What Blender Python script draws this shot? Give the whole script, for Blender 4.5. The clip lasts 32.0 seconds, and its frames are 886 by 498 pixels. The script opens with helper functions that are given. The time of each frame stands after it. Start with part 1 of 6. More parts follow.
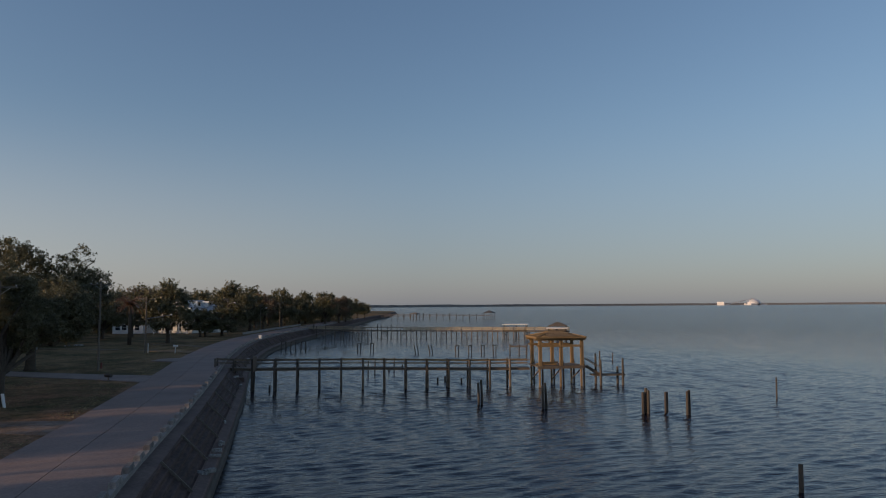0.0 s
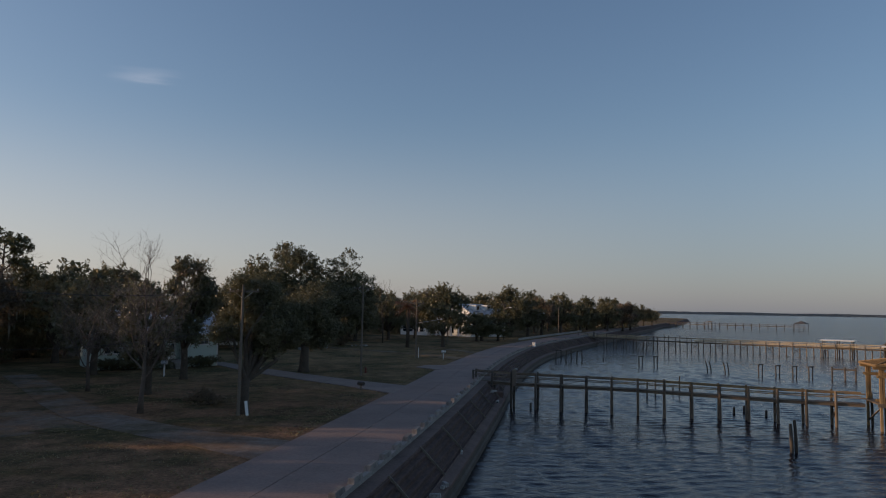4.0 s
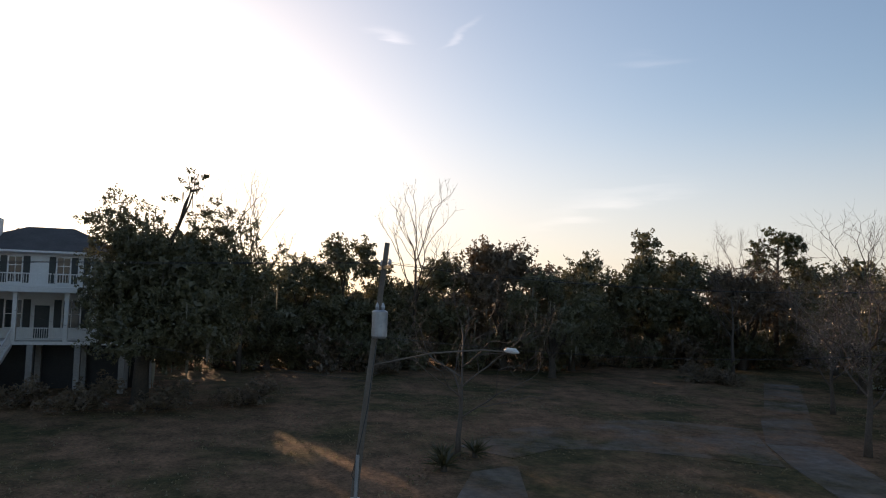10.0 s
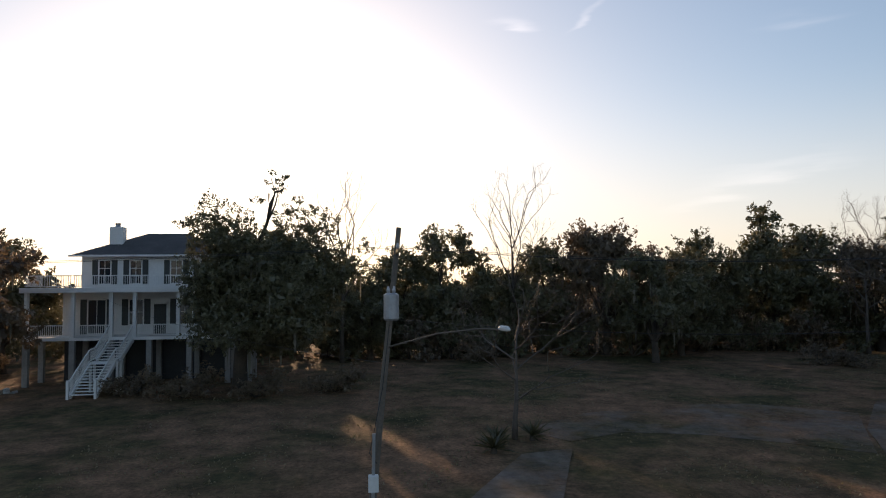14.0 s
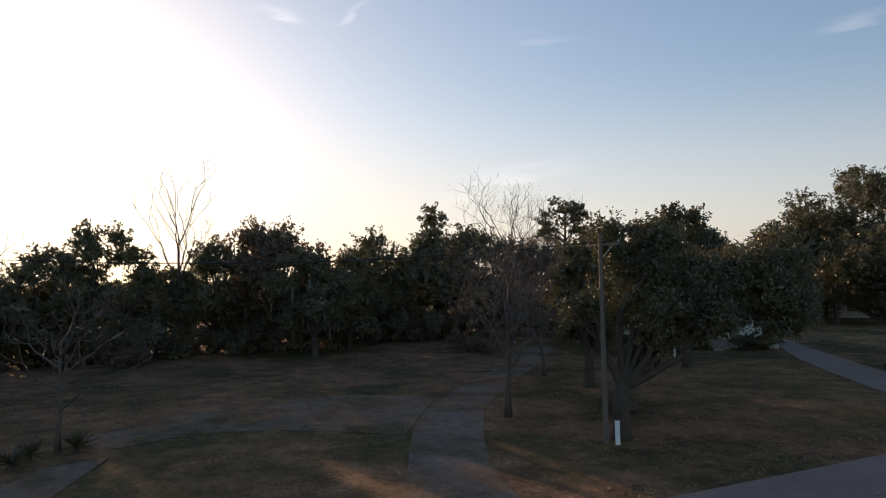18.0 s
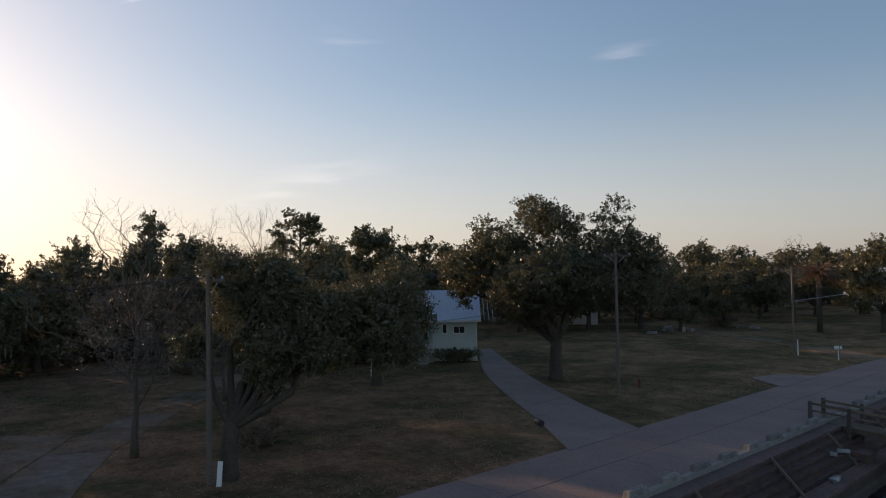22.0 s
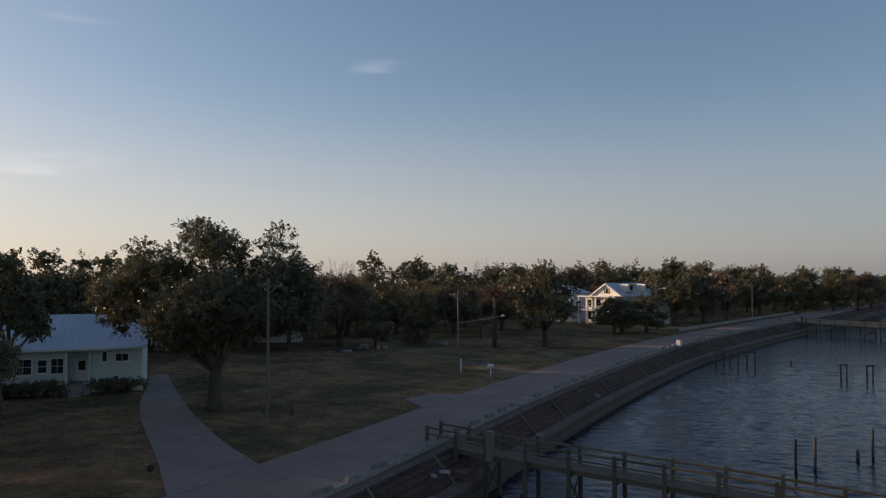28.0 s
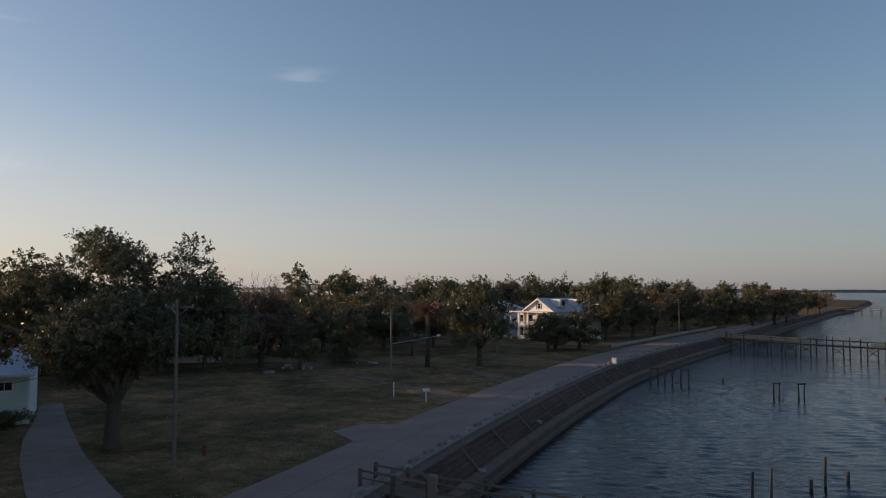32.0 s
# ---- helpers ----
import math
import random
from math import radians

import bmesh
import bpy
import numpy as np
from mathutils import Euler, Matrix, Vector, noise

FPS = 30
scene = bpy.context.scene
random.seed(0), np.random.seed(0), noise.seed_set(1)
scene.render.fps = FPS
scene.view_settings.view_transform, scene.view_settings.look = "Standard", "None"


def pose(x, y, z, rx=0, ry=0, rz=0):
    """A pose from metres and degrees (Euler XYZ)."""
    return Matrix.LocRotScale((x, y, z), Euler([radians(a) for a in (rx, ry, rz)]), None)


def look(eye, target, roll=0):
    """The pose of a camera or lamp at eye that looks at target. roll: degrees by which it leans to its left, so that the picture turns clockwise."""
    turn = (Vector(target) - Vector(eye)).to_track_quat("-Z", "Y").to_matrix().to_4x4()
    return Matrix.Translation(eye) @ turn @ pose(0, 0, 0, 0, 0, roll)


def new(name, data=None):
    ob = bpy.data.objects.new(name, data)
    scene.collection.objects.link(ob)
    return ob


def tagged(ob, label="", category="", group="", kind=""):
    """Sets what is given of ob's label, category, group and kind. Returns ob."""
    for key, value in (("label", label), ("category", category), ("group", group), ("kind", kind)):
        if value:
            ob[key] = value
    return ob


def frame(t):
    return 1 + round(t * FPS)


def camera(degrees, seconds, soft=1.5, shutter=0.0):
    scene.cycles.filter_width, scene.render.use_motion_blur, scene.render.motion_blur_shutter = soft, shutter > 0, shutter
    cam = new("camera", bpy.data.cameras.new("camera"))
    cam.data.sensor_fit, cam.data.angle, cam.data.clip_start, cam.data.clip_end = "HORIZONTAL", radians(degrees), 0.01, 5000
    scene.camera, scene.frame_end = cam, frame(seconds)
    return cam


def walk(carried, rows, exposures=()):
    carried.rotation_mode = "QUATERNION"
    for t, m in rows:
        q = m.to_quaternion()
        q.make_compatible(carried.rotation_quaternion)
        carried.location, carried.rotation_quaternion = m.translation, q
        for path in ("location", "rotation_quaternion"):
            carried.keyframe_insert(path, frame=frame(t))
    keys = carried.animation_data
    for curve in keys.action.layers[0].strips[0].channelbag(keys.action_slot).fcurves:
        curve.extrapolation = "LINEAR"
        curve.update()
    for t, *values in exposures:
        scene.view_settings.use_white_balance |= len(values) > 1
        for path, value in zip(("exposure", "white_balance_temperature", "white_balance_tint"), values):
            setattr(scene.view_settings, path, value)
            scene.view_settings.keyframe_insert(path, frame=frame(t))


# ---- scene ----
cam = camera(65.1, 32.0, soft=1.1)
PATH = [
    (0, (-36.52, -0.74, 7.63), (-33.963, 8.893, 8.434), -0.33),
    (0.5, (-35.89, 0.55, 7.69), (-34.021, 10.337, 8.516), -0.20),
    (1, (-35.47, 1.81, 7.91), (-33.774, 11.631, 8.738), -0.01),
    (1.5, (-35.11, 3.02, 7.82), (-33.785, 12.891, 8.674), 0.24),
    (2, (-34.69, 4.44, 8.10), (-33.734, 14.361, 8.934), 0.40),
    (2.5, (-34.25, 5.86, 8.05), (-33.743, 15.815, 8.903), 0.52),
    (3, (-33.98, 7.44, 8.23), (-34.073, 17.401, 9.072), 0.74),
    (3.5, (-33.52, 8.88, 8.25), (-34.392, 18.809, 9.087), 0.92),
    (5.5, (-32.56, 14.32, 8.19), (-35.527, 23.835, 9.040), 1.23),
    (6, (-32.34, 15.56, 8.26), (-36.030, 24.818, 9.092), 1.48),
    (6.5, (-32.37, 16.98, 8.24), (-36.814, 25.903, 9.068), 1.58),
    (7, (-32.42, 18.35, 8.19), (-37.634, 26.841, 9.012), 1.57),
    (7.5, (-32.54, 19.65, 8.22), (-38.515, 27.622, 9.019), 1.61),
    (8, (-32.82, 20.98, 8.26), (-39.607, 28.287, 9.025), 1.81),
    (8.5, (-33.21, 22.28, 8.26), (-40.830, 28.712, 8.985), 1.65),
    (9, (-33.75, 23.49, 8.26), (-42.141, 28.888, 8.959), 1.74),
    (9.5, (-34.03, 24.43, 8.22), (-43.040, 28.704, 8.900), 1.63),
    (10, (-34.19, 24.84, 8.11), (-43.661, 27.968, 8.758), 1.76),
    (10.5, (-34.20, 25.02, 8.10), (-43.957, 27.121, 8.680), 1.63),
    (11, (-34.18, 25.09, 8.09), (-44.097, 26.220, 8.639), 1.53),
    (11.5, (-34.13, 25.07, 8.11), (-44.053, 26.200, 8.648), 1.17),
    (12, (-34.01, 25.28, 8.13), (-43.932, 26.448, 8.652), 0.81),
    (12.5, (-33.84, 25.84, 8.12), (-43.759, 27.025, 8.627), 0.37),
    (13, (-33.61, 26.67, 8.03), (-43.523, 27.880, 8.541), 0.06),
    (13.5, (-33.31, 27.80, 7.94), (-43.226, 29.024, 8.444), -0.22),
    (15.5, (-32.39, 33.45, 7.50), (-42.300, 34.686, 8.008), -0.94),
    (16, (-32.24, 34.81, 7.56), (-42.148, 36.060, 8.050), -0.84),
    (16.5, (-31.95, 36.06, 7.58), (-41.719, 38.169, 8.035), -0.84),
    (17, (-30.59, 36.37, 8.07), (-39.748, 40.362, 8.430), -1.22),
    (17.5, (-30.34, 37.75, 7.94), (-39.308, 42.161, 8.326), -1.35),
    (18, (-29.83, 38.91, 7.94), (-38.800, 43.323, 8.312), -1.27),
    (18.5, (-29.17, 39.90, 7.94), (-37.959, 44.647, 8.306), -1.27),
    (19, (-28.53, 40.84, 8.03), (-36.813, 46.431, 8.355), -1.00),
    (19.5, (-28.08, 41.80, 7.96), (-36.097, 47.772, 8.289), -0.90),
    (20, (-27.52, 42.82, 8.06), (-35.533, 48.794, 8.379), -0.93),
    (20.5, (-26.86, 43.74, 8.20), (-34.640, 50.022, 8.510), -0.91),
    (21, (-26.34, 44.72, 8.62), (-33.985, 51.165, 8.933), -0.94),
    (21.5, (-25.82, 45.62, 8.96), (-33.323, 52.226, 9.298), -1.00),
    (22, (-25.20, 46.44, 9.45), (-32.561, 53.197, 9.765), -0.98),
    (22.5, (-24.83, 47.21, 9.62), (-32.085, 54.088, 9.969), -0.91),
    (23, (-24.12, 47.82, 9.74), (-31.230, 54.843, 10.090), -0.90),
    (23.5, (-23.76, 48.41, 9.67), (-30.638, 55.660, 10.027), -0.76),
    (24, (-23.20, 48.86, 9.71), (-29.838, 56.333, 10.075), -0.80),
    (24.5, (-22.60, 49.41, 9.73), (-28.837, 57.215, 10.087), -0.81),
    (25, (-22.06, 49.83, 9.78), (-27.790, 58.019, 10.128), -0.75),
    (25.5, (-21.45, 50.34, 9.78), (-26.853, 58.743, 10.135), -0.71),
    (27.5, (-19.77, 50.87, 10.90), (-24.990, 59.387, 11.247), 0.04),
    (28, (-19.54, 50.70, 11.03), (-24.062, 59.615, 11.423), -0.12),
    (28.5, (-19.90, 50.92, 11.26), (-24.182, 59.943, 11.648), 0.12),
    (29, (-20.02, 51.18, 11.30), (-24.312, 60.200, 11.724), 0.18),
    (29.5, (-20.32, 51.63, 11.40), (-24.613, 60.655, 11.855), 0.32),
    (30, (-20.68, 52.07, 11.47), (-24.758, 61.189, 11.956), 0.22),
    (30.5, (-21.22, 52.75, 11.66), (-24.848, 62.055, 12.167), 0.31),
    (31, (-21.77, 53.75, 11.73), (-25.343, 63.071, 12.268), 0.20),
    (31.5, (-22.15, 54.39, 11.72), (-25.718, 63.714, 12.288), 0.15),
    (32, (-22.43, 54.96, 11.67), (-25.986, 64.292, 12.229), 0.17),
]
walk(cam, [(t, look(eye, target, roll)) for t, eye, target, roll in PATH], [(0.0, -0.1, 6500, 18), (7.0, 0.12, 6750, 20), (10.0, 0.44, 7000, 20), (17.0, 0.42, 7000, 20), (22.0, 0.24, 6900, 20), (27.0, 0.07, 6800, 20), (32.0, 0.05, 6700, 19)])

# ---- light ----
SUN_AZ, SUN_EL = radians(-98.0), radians(9.0)
world = bpy.data.worlds.new("world")
scene.world = world
world.use_nodes = True
wn, wl = world.node_tree.nodes, world.node_tree.links
sky = wn.new("ShaderNodeTexSky")
sky.sky_type = "NISHITA"
sky.sun_disc = False
sky.sun_elevation = SUN_EL
sky.sun_rotation = SUN_AZ
sky.altitude = 0.0
sky.air_density, sky.dust_density, sky.ozone_density = 1.0, 1.0, 2.6
wn["Background"].inputs["Strength"].default_value = 0.18


def wisp(before, az, el, half, thick, tilt, strength, seed):
    """Adds one thin streak of high cloud to the sky's colour."""
    a, e, k = radians(az), radians(el), radians(tilt)
    centre = Vector((math.sin(a) * math.cos(e), math.cos(a) * math.cos(e), math.sin(e)))
    level = Vector((math.cos(a), -math.sin(a), 0))
    up = level.cross(centre)
    along, across = level * math.cos(k) + up * math.sin(k), up * math.cos(k) - level * math.sin(k)

    def maths(op, x, y, clamp=False):
        n = wn.new("ShaderNodeMath")
        n.operation, n.use_clamp = op, clamp
        for i, v in enumerate((x, y)):
            if isinstance(v, (int, float)):
                n.inputs[i].default_value = v
            else:
                wl.new(v, n.inputs[i])
        return n.outputs[0]

    def dot(v):
        n = wn.new("ShaderNodeVectorMath")
        n.operation = "DOT_PRODUCT"
        wl.new(wco.outputs["Generated"], n.inputs[0])
        n.inputs[1].default_value = v
        return n.outputs["Value"]

    ripple = wn.new("ShaderNodeTexNoise")
    ripple.inputs["Scale"].default_value, ripple.inputs["Detail"].default_value = 7.0, 8
    shift = wn.new("ShaderNodeMapping")
    shift.inputs["Location"].default_value = (seed, seed * 0.7, 0)
    shift.inputs["Scale"].default_value = (1, 1, 9)
    wl.new(wco.outputs["Generated"], shift.inputs[0])
    wl.new(shift.outputs[0], ripple.inputs["Vector"])
    u = maths("DIVIDE", dot(along), math.sin(radians(half)))
    wob = maths("MULTIPLY", maths("SUBTRACT", ripple.outputs["Fac"], 0.5), 3.4 * math.sin(radians(thick)))
    v = maths("DIVIDE", maths("ADD", dot(across), wob), math.sin(radians(thick)))
    r = maths("SUBTRACT", 1.0, maths("ADD", maths("MULTIPLY", u, u), maths("MULTIPLY", v, v)), True)
    front = maths("GREATER_THAN", dot(centre), 0.5)
    m = maths("MULTIPLY", maths("MULTIPLY", maths("MULTIPLY", maths("MULTIPLY", r, r), r), front), maths("MULTIPLY", maths("MULTIPLY", ripple.outputs["Fac"], ripple.outputs["Fac"]), strength * 1.1))
    mix = wn.new("ShaderNodeMix")
    mix.data_type, mix.blend_type = "RGBA", "ADD"
    wl.new(m, mix.inputs["Factor"])
    wl.new(before, mix.inputs[6])
    mix.inputs[7].default_value = (4.0, 3.8, 3.5, 1)
    return mix.outputs[2]


wco = wn.new("ShaderNodeTexCoord")
# pale haze low over the horizon, brighter towards the sun
split, fall, haze = wn.new("ShaderNodeSeparateXYZ"), wn.new("ShaderNodeMapRange"), wn.new("ShaderNodeMix")
wl.new(wco.outputs["Generated"], split.inputs[0])
wl.new(split.outputs["Z"], fall.inputs["Value"])
fall.interpolation_type = "SMOOTHERSTEP"
fall.inputs["From Min"].default_value, fall.inputs["From Max"].default_value = 0.0, 0.30
fall.inputs["To Min"].default_value, fall.inputs["To Max"].default_value = 0.5, 0.0
haze.data_type = "RGBA"
wl.new(fall.outputs[0], haze.inputs["Factor"])
wl.new(sky.outputs[0], haze.inputs[6])
toward, ahead, tone = wn.new("ShaderNodeVectorMath"), wn.new("ShaderNodeMapRange"), wn.new("ShaderNodeMix")
toward.operation = "DOT_PRODUCT"
toward.inputs[1].default_value = (math.sin(SUN_AZ), math.cos(SUN_AZ), 0)
wl.new(wco.outputs["Generated"], toward.inputs[0])
wl.new(toward.outputs["Value"], ahead.inputs["Value"])
ahead.inputs["From Min"].default_value, ahead.inputs["From Max"].default_value = -0.35, 0.95
tone.data_type = "RGBA"
wl.new(ahead.outputs[0], tone.inputs["Factor"])
tone.inputs[6].default_value = (1.62, 1.92, 2.42, 1)
tone.inputs[7].default_value = (5.3, 5.2, 4.85, 1)
wl.new(tone.outputs[2], haze.inputs[7])
colour = haze.outputs[2]
for az, el, half, thick, tilt, strength, seed in ((-32.5, 17.0, 3.6, 0.6, 6, 0.42, 1.0), (-57.5, 8.1, 8.5, 1.3, 9, 0.5, 2.3), (-62, 6.0, 5.0, 0.7, 8, 0.45, 3.1), (-77, 20.7, 3.0, 0.6, -5, 0.8, 4.7),
                                                  (-70.8, 21.0, 2.9, 0.45, 40, 0.7, 5.2), (-55, 18.5, 4.5, 0.8, -2, 0.25, 6.9), (-112, 15.0, 8, 1.6, -12, 0.5, 8.4)):
    colour = wisp(colour, az, el, half, thick, tilt, strength, seed)
# the bright part of the sky rolls off towards white instead of growing without end
part_of, base, rolled = wn.new("ShaderNodeVectorMath"), wn.new("ShaderNodeVectorMath"), wn.new("ShaderNodeVectorMath")
part_of.operation, base.operation, rolled.operation = "SCALE", "ADD", "DIVIDE"
part_of.inputs["Scale"].default_value = 1 / 13
base.inputs[1].default_value = (1, 1, 1)
wl.new(colour, part_of.inputs[0])
wl.new(part_of.outputs[0], base.inputs[0])
wl.new(colour, rolled.inputs[0])
wl.new(base.outputs[0], rolled.inputs[1])
wl.new(rolled.outputs[0], wn["Background"].inputs["Color"])

sun = new("sun", bpy.data.lights.new("sun", "SUN"))
sun.data.energy, sun.data.angle, sun.data.color = 3.8, radians(0.6), (1.0, 0.70, 0.42)
to_sun = Vector((math.sin(SUN_AZ) * math.cos(SUN_EL), math.cos(SUN_AZ) * math.cos(SUN_EL), math.sin(SUN_EL)))
sun.matrix_world = to_sun.to_track_quat("Z", "Y").to_matrix().to_4x4()


# ---- materials ----
def surface(name, colour, second=None, rough=0.8, scale=1.0, fine=8.0, bump=0.2, metal=0.0, spread=0.5, objects=0.0, stretch=(1, 1, 1), depth=0.02):
    """A material that mixes two colours over coarse and fine noise, with relief."""
    m = bpy.data.materials.new(name)
    m.use_nodes = True
    n, l = m.node_tree.nodes, m.node_tree.links
    b = n["Principled BSDF"]
    b.inputs["Roughness"].default_value, b.inputs["Metallic"].default_value = rough, metal
    second = second or [c * 0.7 for c in colour]
    co = n.new("ShaderNodeTexCoord")
    mp = n.new("ShaderNodeMapping")
    mp.inputs["Scale"].default_value = stretch
    l.new(co.outputs["Object"], mp.inputs[0])
    big, small = n.new("ShaderNodeTexNoise"), n.new("ShaderNodeTexNoise")
    for tex, s, d in ((big, scale, 4), (small, fine, 6)):
        tex.inputs["Scale"].default_value, tex.inputs["Detail"].default_value, tex.inputs["Roughness"].default_value = s, d, 0.6
        l.new(mp.outputs[0], tex.inputs["Vector"])
    mix = n.new("ShaderNodeMath")
    mix.operation = "MULTIPLY_ADD"
    mix.inputs[1].default_value = 0.5
    l.new(small.outputs["Fac"], mix.inputs[0])
    half = n.new("ShaderNodeMath")
    half.operation = "MULTIPLY"
    half.inputs[1].default_value = 0.5
    l.new(big.outputs["Fac"], half.inputs[0])
    l.new(half.outputs[0], mix.inputs[2])
    ramp = n.new("ShaderNodeValToRGB")
    ramp.color_ramp.elements[0].position, ramp.color_ramp.elements[1].position = 0.5 - spread * 0.3, 0.5 + spread * 0.3
    ramp.color_ramp.elements[0].color, ramp.color_ramp.elements[1].color = (*second, 1), (*colour, 1)
    l.new(mix.outputs[0], ramp.inputs[0])
    out = ramp.outputs[0]
    if objects:
        info, hsv = n.new("ShaderNodeObjectInfo"), n.new("ShaderNodeHueSaturation")
        r = n.new("ShaderNodeMapRange")
        r.inputs["To Min"].default_value, r.inputs["To Max"].default_value = 1 - objects, 1 + objects
        l.new(info.outputs["Random"], r.inputs["Value"])
        l.new(r.outputs[0], hsv.inputs["Value"])
        l.new(out, hsv.inputs["Color"])
        out = hsv.outputs[0]
    l.new(out, b.inputs["Base Color"])
    if bump:
        bp = n.new("ShaderNodeBump")
        bp.inputs["Strength"].default_value, bp.inputs["Distance"].default_value = bump, depth
        l.new(mix.outputs[0], bp.inputs["Height"])
        l.new(bp.outputs[0], b.inputs["Normal"])
    return m


def leafy(name, colour, second, islands=0.45, through_light=0.35):
    """Leaves: each a little different, with light shining through."""
    m = bpy.data.materials.new(name)
    m.use_nodes = True
    n, l = m.node_tree.nodes, m.node_tree.links
    n.remove(n["Principled BSDF"])
    geo, ramp = n.new("ShaderNodeNewGeometry"), n.new("ShaderNodeValToRGB")
    ramp.color_ramp.elements[0].color, ramp.color_ramp.elements[1].color = (*second, 1), (*colour, 1)
    co, tex, add = n.new("ShaderNodeTexCoord"), n.new("ShaderNodeTexNoise"), n.new("ShaderNodeMath")
    tex.inputs["Scale"].default_value = 0.5
    l.new(co.outputs["Object"], tex.inputs["Vector"])
    add.operation = "MULTIPLY_ADD"
    add.inputs[1].default_value = islands
    l.new(geo.outputs["Random Per Island"], add.inputs[0])
    l.new(tex.outputs["Fac"], add.inputs[2])
    l.new(add.outputs[0], ramp.inputs[0])
    ramp.color_ramp.elements[0].position, ramp.color_ramp.elements[1].position = 0.4, 0.9
    dif, tra, gl = n.new("ShaderNodeBsdfDiffuse"), n.new("ShaderNodeBsdfTranslucent"), n.new("ShaderNodeBsdfGlossy")
    gl.inputs["Roughness"].default_value = 0.38
    mx, mg = n.new("ShaderNodeMixShader"), n.new("ShaderNodeMixShader")
    mx.inputs[0].default_value, mg.inputs[0].default_value = through_light, 0.06
    l.new(ramp.outputs[0], dif.inputs[0])
    l.new(ramp.outputs[0], tra.inputs[0])
    l.new(dif.outputs[0], mx.inputs[1])
    l.new(tra.outputs[0], mx.inputs[2])
    l.new(mx.outputs[0], mg.inputs[1])
    l.new(gl.outputs[0], mg.inputs[2])
    l.new(mg.outputs[0], n["Material Output"].inputs[0])
    return m


def lawn_material(name="dry_lawn", worn=0.0):
    """Winter lawn: tan grass, olive patches, brown leaf litter."""
    m = bpy.data.materials.new(name)
    m.use_nodes = True
    n, l = m.node_tree.nodes, m.node_tree.links
    b = n["Principled BSDF"]
    b.inputs["Roughness"].default_value = 0.95
    b.inputs["Specular IOR Level"].default_value = 0.1
    co = n.new("ShaderNodeTexCoord")

    def tex(scale, detail, rough, shift):
        mp, x = n.new("ShaderNodeMapping"), n.new("ShaderNodeTexNoise")
        mp.inputs["Location"].default_value = (shift, shift * 0.3, 0)
        l.new(co.outputs["Object"], mp.inputs[0])
        x.inputs["Scale"].default_value, x.inputs["Detail"].default_value, x.inputs["Roughness"].default_value = scale, detail, rough
        l.new(mp.outputs[0], x.inputs["Vector"])
        return x.outputs["Fac"]

    def ramp(fac, lo, hi, c0, c1):
        r = n.new("ShaderNodeValToRGB")
        r.color_ramp.elements[0].position, r.color_ramp.elements[1].position = lo, hi
        r.color_ramp.elements[0].color, r.color_ramp.elements[1].color = (*c0, 1), (*c1, 1)
        l.new(fac, r.inputs[0])
        return r.outputs[0]

    def mix(fac, a, c, kind="MIX"):
        x = n.new("ShaderNodeMix")
        x.data_type, x.blend_type = "RGBA", kind
        if isinstance(fac, float):
            x.inputs["Factor"].default_value = fac
        else:
            l.new(fac, x.inputs["Factor"])
        l.new(a, x.inputs[6])
        l.new(c, x.inputs[7])
        return x.outputs[2]

    fine = tex(3.2, 7, 0.7, 0)
    grassy = ramp(fine, 0.35, 0.68, (0.145, 0.1, 0.055), (0.34, 0.225, 0.12))
    litter = ramp(tex(5.0, 6, 0.7, 20), 0.35, 0.7, (0.15, 0.088, 0.056), (0.36, 0.21, 0.125))
    olive = ramp(tex(2.4, 6, 0.7, 40), 0.35, 0.7, (0.06, 0.054, 0.026), (0.145, 0.118, 0.055))
    # rusty leaf litter south of the cottage drive, olive grass north of it
    cut, place, blur = n.new("ShaderNodeSeparateXYZ"), n.new("ShaderNodeMapRange"), n.new("ShaderNodeMath")
    l.new(co.outputs["Object"], cut.inputs[0])
    l.new(cut.outputs["Y"], place.inputs["Value"])
    place.inputs["From Min"].default_value, place.inputs["From Max"].default_value = 50.0, 86.0
    place.inputs["To Min"].default_value, place.inputs["To Max"].default_value = 0.62, 0.0
    blur.operation, blur.inputs[1].default_value = "ADD", -0.1
    drift = n.new("ShaderNodeMath")
    drift.operation = "ADD"
    l.new(tex(0.06, 5, 0.65, 7), drift.inputs[0])
    l.new(place.outputs[0], drift.inputs[1])
    l.new(drift.outputs[0], blur.inputs[0])
    x = mix(ramp(blur.outputs[0], 0.45, 0.62, (0, 0, 0), (1, 1, 1)), grassy, litter)
    x = mix(ramp(tex(0.11, 5, 0.65, 63), 0.44, 0.60, (0, 0, 0), (1, 1, 1)), x, olive)
    x = mix(1.0, x, ramp(tex(0.55, 6, 0.72, 91), 0.36, 0.64, (0.5, 0.52, 0.5), (1.2, 1.15, 1.1)), "MULTIPLY")
    if worn:
        x = mix(ramp(tex(0.22, 6, 0.7, 33), 0.60 - worn * 0.35, 0.72 - worn * 0.1, (0, 0, 0), (1, 1, 1)), x, ramp(tex(1.5, 5, 0.6, 12), 0.35, 0.7, (0.15, 0.125, 0.108), (0.255, 0.215, 0.185)))
    l.new(x, b.inputs["Base Color"])
    bp = n.new("ShaderNodeBump")
    bp.inputs["Strength"].default_value, bp.inputs["Distance"].default_value = 0.9, 0.12
    l.new(fine, bp.inputs["Height"])
    l.new(bp.outputs[0], b.inputs["Normal"])
    return m


